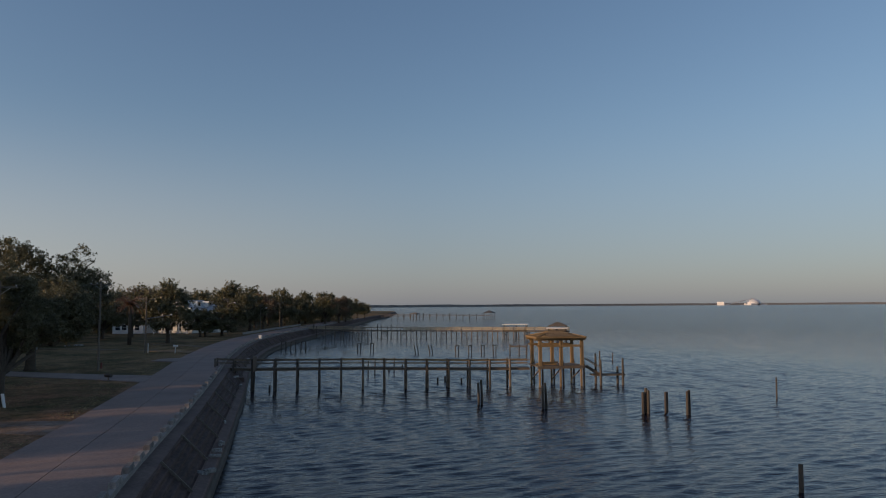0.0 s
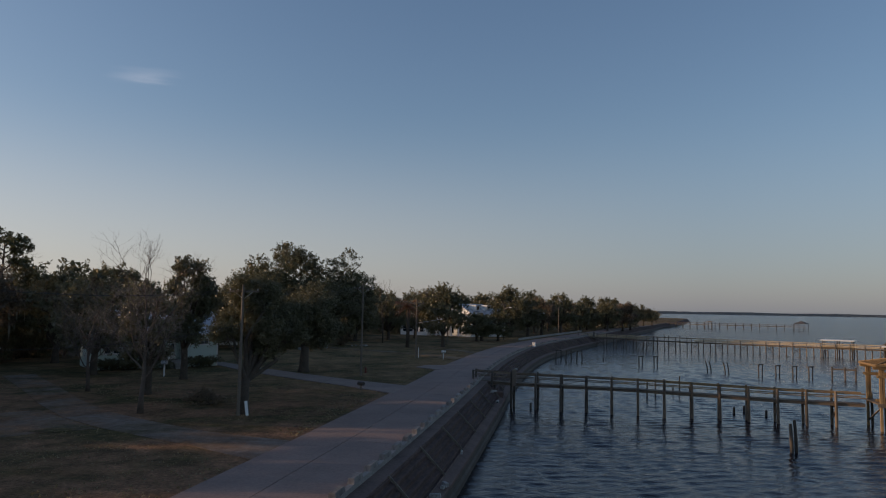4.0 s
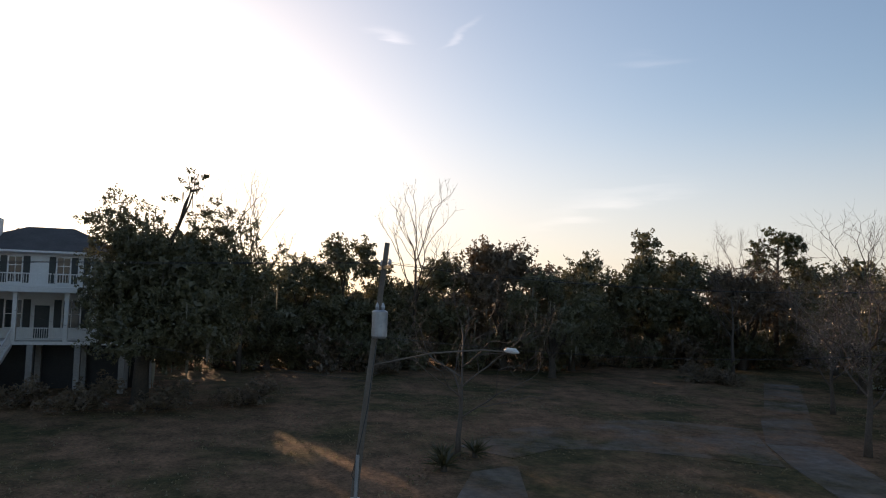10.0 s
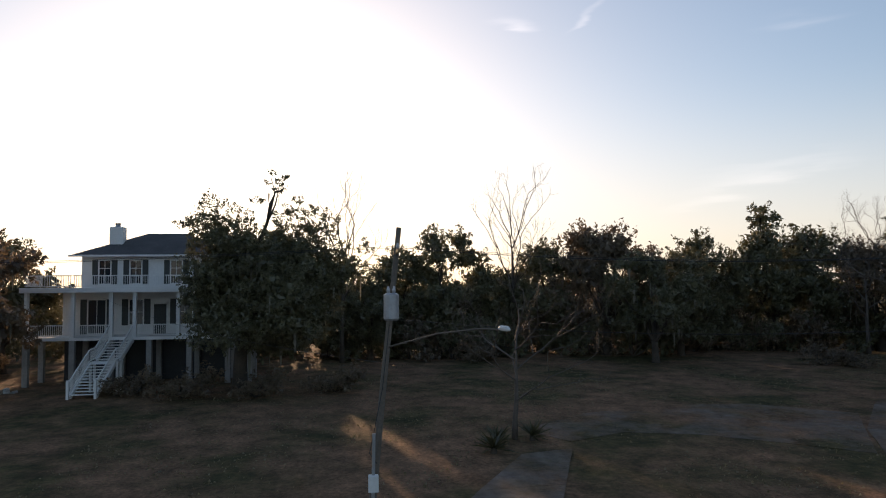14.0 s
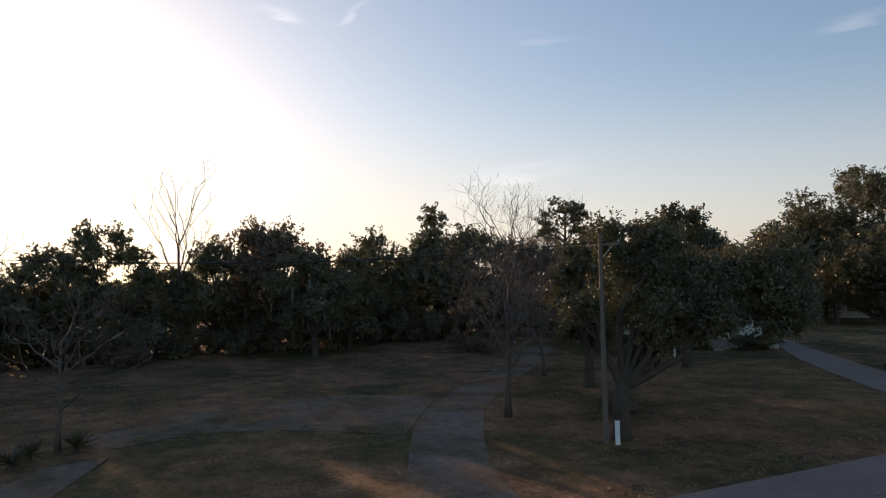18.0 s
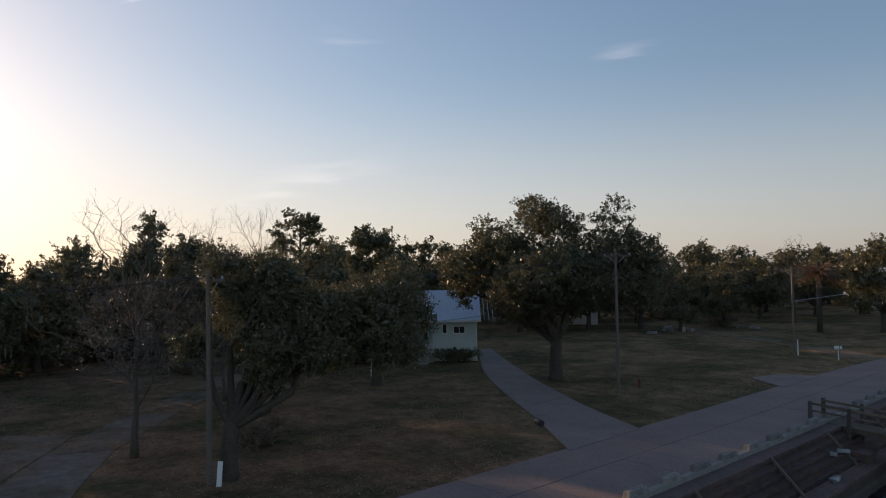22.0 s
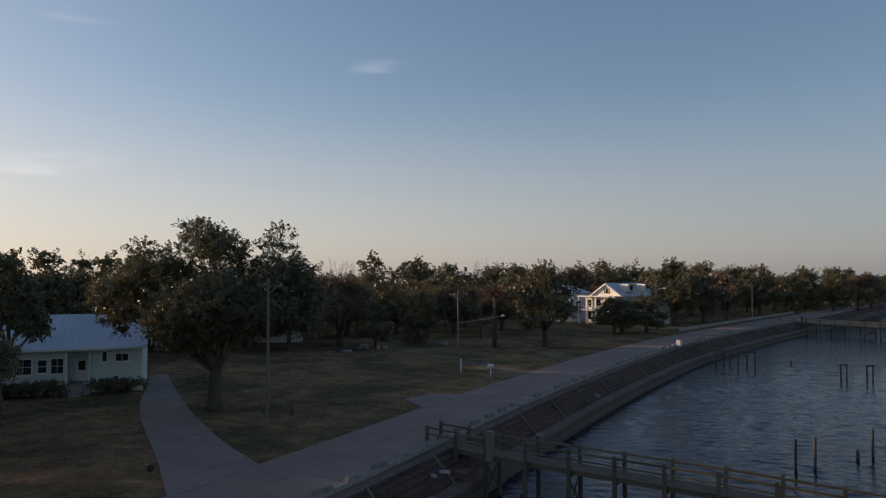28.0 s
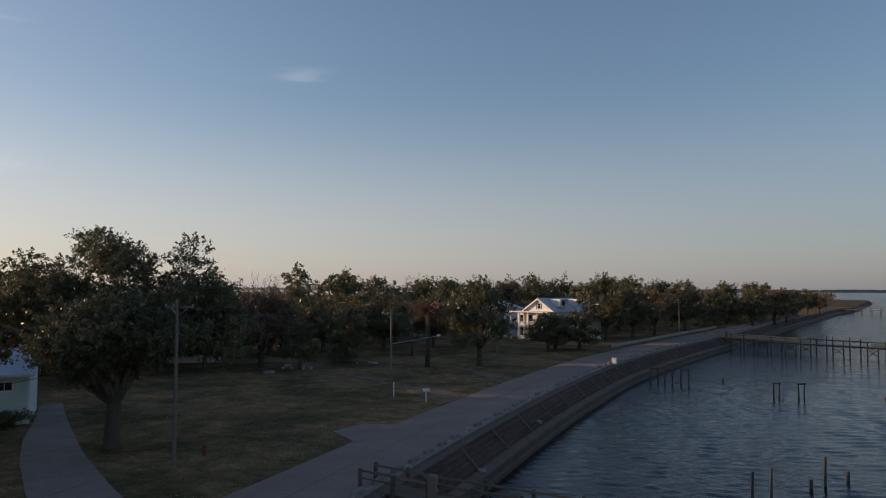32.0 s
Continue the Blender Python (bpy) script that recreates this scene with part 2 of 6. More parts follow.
M_GRASS = lawn_material()
M_ROAD = surface("road_concrete", (0.275, 0.197, 0.17), (0.175, 0.123, 0.106), 0.85, 0.25, 6.0, 0.15)
M_DRIVE = surface("drive_concrete", (0.255, 0.2, 0.178), (0.16, 0.12, 0.106), 0.9, 0.4, 6.0, 0.2)
M_SLOPE = surface("revetment_concrete", (0.125, 0.074, 0.06), (0.04, 0.023, 0.019), 0.95, 0.5, 5.0, 0.4, stretch=(1, 0.3, 1))
M_LEDGE = surface("ledge_concrete", (0.18, 0.118, 0.096), (0.085, 0.053, 0.044), 0.9, 0.5, 5.0, 0.4)
M_BLOCK = surface("block_concrete", (0.31, 0.285, 0.26), (0.18, 0.165, 0.15), 0.85, 1.0, 9.0, 0.3, objects=0.15)
M_WOOD = surface("weathered_timber", (0.19, 0.145, 0.10), (0.10, 0.078, 0.058), 0.85, 0.8, 14.0, 0.4, objects=0.25)
# new timber of the far rails, with low sunlight painted into its cream colour
M_SUNLITWOOD = surface("sunlit_new_timber", (0.5, 0.41, 0.27), (0.36, 0.28, 0.17), 0.8, 0.8, 14.0, 0.3, objects=0.15)
M_NEWWOOD = surface("new_timber", (0.33, 0.215, 0.095), (0.17, 0.11, 0.05), 0.75, 0.8, 14.0, 0.3, objects=0.2)
M_PILE = surface("wet_pile", (0.11, 0.09, 0.07), (0.05, 0.042, 0.035), 0.8, 0.8, 12.0, 0.5, objects=0.25)
M_POLE = surface("pole_timber", (0.20, 0.165, 0.13), (0.12, 0.10, 0.08), 0.9, 0.6, 12.0, 0.3)
M_BARK = surface("bark", (0.105, 0.08, 0.058), (0.05, 0.04, 0.03), 0.95, 1.2, 9.0, 0.8, depth=0.05)
M_PALEBARK = surface("pale_bark", (0.16, 0.125, 0.10), (0.085, 0.068, 0.055), 0.95, 1.2, 9.0, 0.5)
M_OAK = leafy("oak_leaves", (0.165, 0.15, 0.075), (0.085, 0.083, 0.043), through_light=0.24)
M_BROWN = leafy("brown_leaves", (0.215, 0.155, 0.095), (0.115, 0.085, 0.055))
M_TWIG = leafy("fine_grey_twigs", (0.2, 0.165, 0.135), (0.11, 0.092, 0.076), through_light=0.1)
M_PINE = leafy("pine_needles", (0.085, 0.095, 0.036), (0.04, 0.05, 0.021))
M_DRYPALM = leafy("dry_palm_leaves", (0.24, 0.125, 0.07), (0.12, 0.07, 0.04))
M_PALM = leafy("palm_leaves", (0.12, 0.11, 0.05), (0.055, 0.05, 0.025))
M_MOSS = leafy("hanging_moss", (0.24, 0.22, 0.16), (0.14, 0.125, 0.09))
M_WHITE = surface("white_paint", (0.78, 0.77, 0.74), (0.66, 0.65, 0.62), 0.6, 0.6, 8.0, 0.1)
M_MINT = surface("pale_green_siding", (0.58, 0.68, 0.62), (0.48, 0.57, 0.52), 0.7, 0.5, 8.0, 0.1)
M_ROOF = surface("dark_shingles", (0.09, 0.085, 0.085), (0.045, 0.043, 0.043), 0.9, 0.8, 8.0, 0.4)
M_METALROOF = surface("pale_metal_roof", (0.55, 0.58, 0.62), (0.42, 0.45, 0.49), 0.4, 0.3, 5.0, 0.1, metal=0.3)
# posts under the house: the shade there is put into this grey
M_SHADEDPOST = surface("shaded_post", (0.34, 0.33, 0.31), (0.22, 0.21, 0.20), 0.7, 0.8, 8.0, 0.1)
M_GREY = surface("galvanised_metal", (0.45, 0.46, 0.47), (0.33, 0.34, 0.35), 0.45, 1.5, 10.0, 0.1, metal=0.6)
M_STAIN = surface("stained_block", (0.28, 0.25, 0.225), (0.13, 0.112, 0.1), 0.9, 1.5, 8.0, 0.4, objects=0.25)
M_SHUTTER = surface("dark_shutter", (0.05, 0.055, 0.05), (0.03, 0.033, 0.03), 0.6, 1.0, 8.0, 0.0)
M_DEBRIS = surface("pale_rubble", (0.45, 0.435, 0.41), (0.18, 0.17, 0.155), 0.8, 2.0, 9.0, 0.3, objects=0.4)
M_BLACK = surface("black_plastic", (0.02, 0.02, 0.022), (0.012, 0.012, 0.013), 0.5, 2.0, 9.0, 0.1)
M_RED = surface("red_paint", (0.20, 0.035, 0.025), (0.12, 0.03, 0.02), 0.6, 2.0, 9.0, 0.1)
M_YARD = lawn_material("worn_track", 0.5)
M_OLDDRIVE = lawn_material("worn_drive", 0.75)
M_FARPLANT = surface("far_plant", (0.66, 0.65, 0.65), (0.5, 0.5, 0.5), 0.8, 0.05, 0.3, 0.0)
M_BLADE = leafy("grass_blades", (0.26, 0.20, 0.10), (0.15, 0.125, 0.06), through_light=0.5)
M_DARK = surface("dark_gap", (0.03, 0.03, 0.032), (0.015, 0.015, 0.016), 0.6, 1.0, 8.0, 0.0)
# woods across the bay: distance haze is mixed into this pale grey
M_HAZEDLAND = surface("far_woods", (0.30, 0.29, 0.28), (0.22, 0.215, 0.21), 1.0, 0.02, 0.2, 0.0)


def water_material():
    m = bpy.data.materials.new("bay_water")
    m.use_nodes = True
    n, l = m.node_tree.nodes, m.node_tree.links
    b = n["Principled BSDF"]
    b.inputs["Base Color"].default_value = (0.013, 0.011, 0.018, 1)
    b.inputs["IOR"].default_value = 1.333
    co = n.new("ShaderNodeTexCoord")
    # open water further out is choppier than the lee of the wall
    reach = n.new("ShaderNodeVectorMath")
    reach.operation = "DISTANCE"
    reach.inputs[1].default_value = (-30, 45, 0)
    l.new(co.outputs["Object"], reach.inputs[0])

    def chop(lo, hi, near, far):
        r = n.new("ShaderNodeMapRange")
        l.new(reach.outputs["Value"], r.inputs["Value"])
        for key, v in (("From Min", lo), ("From Max", hi), ("To Min", near), ("To Max", far)):
            r.inputs[key].default_value = v
        return r.outputs[0]

    l.new(chop(30.0, 300.0, 0.03, 0.16), b.inputs["Roughness"])

    def ripples(sx, sy, turn, scale, detail):
        mp, x = n.new("ShaderNodeMapping"), n.new("ShaderNodeTexNoise")
        mp.inputs["Rotation"].default_value = (0, 0, radians(turn))
        mp.inputs["Scale"].default_value = (sx, sy, 1)
        l.new(co.outputs["Object"], mp.inputs[0])
        x.inputs["Scale"].default_value, x.inputs["Detail"].default_value, x.inputs["Roughness"].default_value = scale, detail, 0.55
        l.new(mp.outputs[0], x.inputs["Vector"])
        return x.outputs["Fac"]

    def bump(height, distance, before=None):
        x = n.new("ShaderNodeBump")
        x.inputs["Strength"].default_value = 1.0
        if isinstance(distance, float):
            x.inputs["Distance"].default_value = distance
        else:
            l.new(distance, x.inputs["Distance"])
        l.new(height, x.inputs["Height"])
        if before is not None:
            l.new(before, x.inputs["Normal"])
        return x.outputs[0]

    short = bump(ripples(0.4, 1.7, 9, 2.6, 3), 0.06)
    l.new(bump(ripples(0.35, 1.0, 9, 0.5, 4), chop(90.0, 260.0, 0.0, 1.6), short), b.inputs["Normal"])
    return m


def glass_material():
    m = bpy.data.materials.new("window_glass")
    m.use_nodes = True
    b = m.node_tree.nodes["Principled BSDF"]
    b.inputs["Base Color"].default_value = (0.02, 0.025, 0.03, 1)
    b.inputs["Roughness"].default_value = 0.06
    b.inputs["Specular IOR Level"].default_value = 0.8
    return m


M_GLASS = glass_material()
M_WATER = water_material()


# ---- mesh helpers ----
def mesh_of(name, verts, faces, material, smooth=False):
    me = bpy.data.meshes.new(name)
    me.from_pydata([tuple(v) for v in verts], [], [tuple(f) for f in faces])
    me.update()
    if smooth:
        me.polygons.foreach_set("use_smooth", [True] * len(me.polygons))
    for mat in material if isinstance(material, (list, tuple)) else [material]:
        me.materials.append(mat)
    return me


class Shape:
    """Gathers boxes, tubes and quads into one mesh."""

    def __init__(self):
        self.v, self.f = [], []

    def add(self, verts, faces):
        k = len(self.v)
        self.v += [tuple(p) for p in verts]
        self.f += [tuple(i + k for i in q) for q in faces]
        return self

    def box(self, x0, y0, z0, x1, y1, z1, bevel=0.0):
        if bevel:
            b = bevel
            vs = []
            for z, d in ((z0, 0), (z1 - b, 0), (z1, b)):
                vs += [(x0 + d, y0 + d, z), (x1 - d, y0 + d, z), (x1 - d, y1 - d, z), (x0 + d, y1 - d, z)]
            fs = [(3, 2, 1, 0), (8, 9, 10, 11)]
            for r in (0, 4):
                fs += [(r + i, r + (i + 1) % 4, r + 4 + (i + 1) % 4, r + 4 + i) for i in range(4)]
            return self.add(vs, fs)
        vs = [(x0, y0, z0), (x1, y0, z0), (x1, y1, z0), (x0, y1, z0), (x0, y0, z1), (x1, y0, z1), (x1, y1, z1), (x0, y1, z1)]
        return self.add(vs, [(3, 2, 1, 0), (4, 5, 6, 7), (0, 1, 5, 4), (1, 2, 6, 5), (2, 3, 7, 6), (3, 0, 4, 7)])

    def beam(self, a, b, w, h, up=(0, 0, 1)):
        """A bar of section w by h from a to b."""
        a, b = Vector(a), Vector(b)
        d = (b - a).normalized()
        side = d.cross(Vector(up))
        side = side.normalized() if side.length > 1e-4 else Vector((1, 0, 0))
        top = side.cross(d)
        vs = [p + side * (w / 2 * i) + top * (h / 2 * j) for p in (a, b) for i, j in ((-1, -1), (1, -1), (1, 1), (-1, 1))]
        return self.add(vs, [(0, 1, 2, 3), (7, 6, 5, 4), (0, 4, 5, 1), (1, 5, 6, 2), (2, 6, 7, 3), (3, 7, 4, 0)])

    def tube(self, pts, radii, n=6, cap=True):
        pts = [Vector(p) for p in pts]
        k, vs, fs = len(self.v), [], []
        for i, p in enumerate(pts):
            d = (pts[min(i + 1, len(pts) - 1)] - pts[max(i - 1, 0)]).normalized()
            s = d.cross(Vector((0.31, 0.87, 0.13))).normalized()
            t = d.cross(s)
            vs += [p + (s * math.cos(2 * math.pi * j / n) + t * math.sin(2 * math.pi * j / n)) * radii[i] for j in range(n)]
        for i in range(len(pts) - 1):
            fs += [(i * n + j, i * n + (j + 1) % n, (i + 1) * n + (j + 1) % n, (i + 1) * n + j) for j in range(n)]
        if cap:
            fs += [tuple(range(n - 1, -1, -1)), tuple(range((len(pts) - 1) * n, len(pts) * n))]
        return self.add(vs, fs)

    def mesh(self, name, material, smooth=False):
        return mesh_of(name, self.v, self.f, material, smooth)


def thing(name, m=None, label="", category="", group="", kind=""):
    ob = new(name)
    ob.empty_display_size = 0.3
    if m is not None:
        ob.matrix_basis = m
    return tagged(ob, label, category, group, kind)


def part(name, shape, material, parent, label="", smooth=False):
    """Links one mesh as a part under a thing or a part."""
    ob = new(name, shape.mesh(name, material, smooth) if isinstance(shape, Shape) else shape)
    ob.parent = parent
    return tagged(ob, label) if label else ob


def solid(name, shape, material, label, category="", kind="", group="", smooth=False):
    return tagged(new(name, shape.mesh(name, material, smooth) if isinstance(shape, Shape) else shape), label, category, group, kind)


# ---- shoreline ----
WATER = -3.2
EDGE = [(-600, -60), (-300, -46), (-60, -42.8), (30, -42.5), (56, -41.8), (87, -41.2), (105, -41.1), (120, -40.6), (140, -39.4), (168, -36.4), (197, -30.8), (229, -23.2),
        (250, -18.0), (290, -8.5), (340, 2.5), (441, 28), (506, 44), (574, 64), (752, 104), (880, 130), (930, 118), (960, 60), (1000, -60), (1100, -400), (1500, -2500)]


def edge_curve(step=2.0):
    """Points along the road's seaward edge with their seaward normals."""
    ys = np.array([e[0] for e in EDGE], float)
    xs = np.array([e[1] for e in EDGE], float)
    pts = []
    for i in range(len(ys) - 1):
        p0, p1, p2, p3 = (np.array([xs[k], ys[k]]) for k in (max(i - 1, 0), i, i + 1, min(i + 2, len(ys) - 1)))
        n = max(1, int(np.hypot(*(p2 - p1)) / (step if -70 < ys[i] < 420 else step * 10)))
        for j in range(n):
            t = j / n
            m1 = (p2 - p0) / max(np.hypot(*(p2 - p0)), 1e-6) * np.hypot(*(p2 - p1))
            m2 = (p3 - p1) / max(np.hypot(*(p3 - p1)), 1e-6) * np.hypot(*(p2 - p1))
            pts.append((2 * t**3 - 3 * t**2 + 1) * p1 + (t**3 - 2 * t**2 + t) * m1 + (-2 * t**3 + 3 * t**2) * p2 + (t**3 - t**2) * m2)
    pts.append(np.array([xs[-1], ys[-1]]))
    pts = np.array(pts)
    d = np.gradient(pts, axis=0)
    d /= np.hypot(d[:, 0], d[:, 1])[:, None]
    return pts, np.stack([d[:, 1], -d[:, 0]], 1)


CURVE, OUT = edge_curve()
S = np.r_[0, np.cumsum(np.hypot(*np.diff(CURVE, axis=0).T))]


def on_edge(s, off):
    """The point at length s along the edge, off metres seaward of it."""
    return np.array([np.interp(s, S, CURVE[:, k]) + off * np.interp(s, S, OUT[:, k]) for k in (0, 1)])


def s_at(y):
    return float(np.interp(y, CURVE[: np.argmax(CURVE[:, 1] > 900), 1], S[: np.argmax(CURVE[:, 1] > 900)]))


def sweep(profile, s0, s1, step=2.0):
    """A strip along the edge: profile is a row of (offset, z)."""
    n = max(2, int((s1 - s0) / step) + 1)
    vs, fs, k = [], [], len(profile)
    for s in np.linspace(s0, s1, n):
        for off, z in profile:
            p = on_edge(s, off)
            vs.append((p[0], p[1], z))
    for i in range(n - 1):
        fs += [(i * k + j, (i + 1) * k + j, (i + 1) * k + j + 1, i * k + j + 1) for j in range(k - 1)]
    sh = Shape()
    return sh.add(vs, [q[::-1] for q in fs])


# ---- ground, water, road ----
def ground_sheet():
    """Land from the revetment inland to the horizon."""
    offs = [0.35, -6.9, -8.5, -11, -14, -18, -23, -29, -36, -44, -54, -66, -80, -100, -130, -180, -260, -400, -700, -1500, -4200]
    vs, fs, k = [], [], len(offs)
    top = int(np.argmax(CURVE[:, 1] > 1050))
    for i in range(top):
        for off in offs:
            p = CURVE[i] + OUT[i] * off if off > -60 else np.array([CURVE[i][0] + off, CURVE[i][1]])
            z = -0.06 if off > -7 else 0.03 * noise.noise((p[0] * 0.2, p[1] * 0.2, 0)) - 0.03
            vs.append((p[0], p[1], z))
    for i in range(top - 1):
        fs += [(i * k + j, i * k + j + 1, (i + 1) * k + j + 1, (i + 1) * k + j) for j in range(k - 1)]
    return mesh_of("ground", vs, fs, M_GRASS, True)


solid("ground", ground_sheet(), None, "dry winter lawn of tan and olive grass behind the shore road", "ground", "structure")
def water_sheet():
    """One sheet to the horizon: short wind waves near the shore, flat far out."""
    rng = np.random.default_rng(3)
    xs = np.r_[-700, -300, -120, -60, np.arange(-42, 80, 0.25), 84, 92, 104, 120, 180, 300, 600, 1500, 6000]
    ys = np.r_[-1500, -500, -200, -80, -40, np.arange(-2, 110, 0.25), np.arange(110, 215, 0.35), 218, 224, 240, 300, 420, 700, 1500, 4800]
    gx, gy = np.meshgrid(xs, ys)
    near = np.clip((gx + 42) / 3, 0, 1) * np.clip((80 - gx) / 40, 0, 1) * np.clip((gy + 2) / 8, 0, 1) * np.clip((205 - gy) / 70, 0, 1)
    z = np.zeros_like(gx)
    for k in range(60):
        length, way = rng.uniform(0.75, 1.7), radians(rng.normal(99, 14))
        kx, ky = math.cos(way) * 2 * math.pi / length, math.sin(way) * 2 * math.pi / length
        patch = 0.6 + 0.4 * np.sin(gx * rng.uniform(-0.2, 0.2) + gy * rng.uniform(-0.2, 0.2) + rng.uniform(0, 6.28))
        z += patch * 0.034 * length / (2 * math.pi) * np.sin(kx * gx + ky * gy + rng.uniform(0, 6.28))
    v = np.stack([gx, gy, WATER + z * near], -1).reshape(-1, 3)
    n, m = len(xs), len(ys)
    q = (np.arange(m - 1)[:, None] * n + np.arange(n - 1)[None, :]).ravel()
    f = np.stack([q, q + 1, q + n + 1, q + n], 1).astype(np.int32)
    me = bpy.data.meshes.new("water")
    me.vertices.add(len(v))
    me.vertices.foreach_set("co", v.ravel())
    me.loops.add(f.size)
    me.loops.foreach_set("vertex_index", f.ravel())
    me.polygons.add(len(f))
    me.polygons.foreach_set("loop_start", np.arange(0, f.size, 4, dtype=np.int32))
    me.update()
    me.shade_smooth()
    me.materials.append(M_WATER)
    return me


solid("water", water_sheet(), M_WATER, "dark blue rippled bay water", "water", "structure")
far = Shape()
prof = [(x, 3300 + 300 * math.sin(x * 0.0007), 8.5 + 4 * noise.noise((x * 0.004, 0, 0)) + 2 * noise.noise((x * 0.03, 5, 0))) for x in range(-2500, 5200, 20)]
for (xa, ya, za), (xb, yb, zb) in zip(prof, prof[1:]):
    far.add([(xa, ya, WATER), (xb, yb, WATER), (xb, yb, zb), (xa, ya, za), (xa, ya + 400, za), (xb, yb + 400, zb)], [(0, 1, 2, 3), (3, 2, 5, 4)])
solid("far_shore", far, M_HAZEDLAND, "low wooded shore far across the bay, haze painted into its pale grey", "shore", "structure")
plant_far = thing("factory", pose(2570, 3250, 0), "pale industrial plant far across the bay", "factory")
for name, x0, x1, top in (("stack", -172, -167, 16), ("shed", -165, -140, 3), ("hall", 0, 44, 7), ("hall", 60, 104, 5)):
    part(name, Shape().box(x0, 0, WATER, x1, 60, top, 1.0), M_FARPLANT, plant_far)
part("dome", Shape().tube([(40, 30, 5), (40, 30, 16), (40, 30, 26), (40, 30, 33)], [36, 33, 20, 5], 18), M_FARPLANT, plant_far, "pale rounded storage dome")
part("conveyor", Shape().beam((-130, 30, 2), (40, 30, 34), 4, 4), M_FARPLANT, plant_far)

S0, S1 = s_at(-60), s_at(420)
road = tagged(new("road", sweep([(-6.62, -0.05), (-6.6, -0.02), (-3.3, 0.02), (0.05, -0.02)], S0, S1).mesh("road", M_SLOPE)), "pale grey concrete shore road laid in joined slabs", "road", "", "structure")
solid("shoulder", sweep([(0.34, -0.05), (0.36, -0.14), (1.2, -0.18), (1.22, -0.4)], S0, s_at(880)), M_LEDGE, "flat concrete strip between the kerb and the revetment", "shoulder", "structure")
STEPS = [(1.21, -0.22)]
for drop, tread in ((0.27, 0.32), (0.33, 0.27), (0.26, 0.34), (0.34, 0.28), (0.27, 0.30)):
    o, z = STEPS[-1]
    STEPS += [(o + 0.06, z - 0.03), (o + 0.08, z - 0.1), (o + 0.06, z - drop * 0.85), (o + 0.12, z - drop), (o + tread, z - drop - 0.02)]
STEPS += [(STEPS[-1][0] + 0.02, -1.9)]
revet = tagged(new("revetment", sweep(STEPS, S0, s_at(880)).mesh("revetment", M_SLOPE)), "dark grooved concrete revetment sloping to the water, with cross ribs", "revetment", "", "structure")
solid("revetment_ledge", sweep([(2.66, -1.72), (2.72, -1.8), (3.22, -1.94), (3.3, -2.0), (3.31, -2.16)], S0, s_at(880)), M_LEDGE, "worn concrete ledge above the water", "ledge", "structure")
solid("revetment_toe", sweep([(3.26, -2.1), (3.2, -2.2), (3.22, -2.7), (3.34, -2.85), (3.4, -4.1)], S0, s_at(880)), M_PILE, "dark wet toe of the revetment at the waterline", "revetment", "structure")
rib = Shape().beam((1.2, 0, -0.14), (2.75, 0, -1.72), 0.11, 0.13).mesh("rib", M_POLE)
s = s_at(-22.2)
while s < s_at(400):
    p, q = on_edge(s, 0.0), on_edge(s + 0.1, 0.0)
    ob = new("rib", rib)
    ob.parent = revet
    ob.matrix_basis = pose(p[0], p[1], 0, 0, 0, math.degrees(math.atan2(q[1] - p[1], q[0] - p[0])) - 90)
    s += 7.45

# kerb of separate low blocks
def block_shape():
    sh = Shape()
    vs = [(x, y, z) for z, l, t in ((0, 0.74, 0.18), (0.33, 0.62, 0.15), (0.36, 0.59, 0.13)) for x, y in ((-t, -l), (t, -l), (t, l), (-t, l))]
    fs = [(3, 2, 1, 0), (8, 9, 10, 11)] + [(r + i, r + (i + 1) % 4, r + 4 + (i + 1) % 4, r + 4 + i) for r in (0, 4) for i in range(4)]
    return sh.add(vs, fs)


block = block_shape().mesh("kerb_block", M_STAIN)
kerb = thing("kerb_wall", None, "low kerb of separate weathered concrete blocks along the road", "kerb", "", "structure")
part("kerb_base", sweep([(0.10, -0.05), (0.10, 0.10), (0.38, 0.10), (0.385, -0.3)], S0, S1), M_BLOCK, kerb, "pale concrete footing")
s = s_at(-21)
while s < s_at(330):
    p, q = on_edge(s, 0.2), on_edge(s + 0.1, 0.2)
    ob = new("block", block)
    ob.parent = kerb
    ob.matrix_basis = pose(p[0], p[1], 0.0, 0, 0, math.degrees(math.atan2(q[1] - p[1], q[0] - p[0])) - 90 + random.uniform(-1, 1))
    s += 2.65
utility = thing("utility_box", pose(-36.0, 164.7, 0.07, 0, 0, -12), "small white metal box on the kerb", "box")
part("body", Shape().box(-0.3, -0.35, 0, 0.3, 0.35, 0.85, 0.05), M_WHITE, utility)
part("lid", Shape().box(-0.34, -0.39, 0.85, 0.34, 0.39, 0.92, 0.02), M_WHITE, utility)

# low white wall inland of the road further on
wall = thing("garden_wall", None, "long low white wall beside the road", "wall", "", "structure")
for a, b in zip([s_at(y) for y in range(193, 272, 6)], [s_at(y) for y in range(199, 278, 6)]):
    part("wall_panel", sweep([(-9.2, -0.1), (-9.2, 0.55), (-8.95, 0.55), (-8.95, -0.1)], a + 0.02, b - 0.02, 3.0), M_BLOCK, wall)


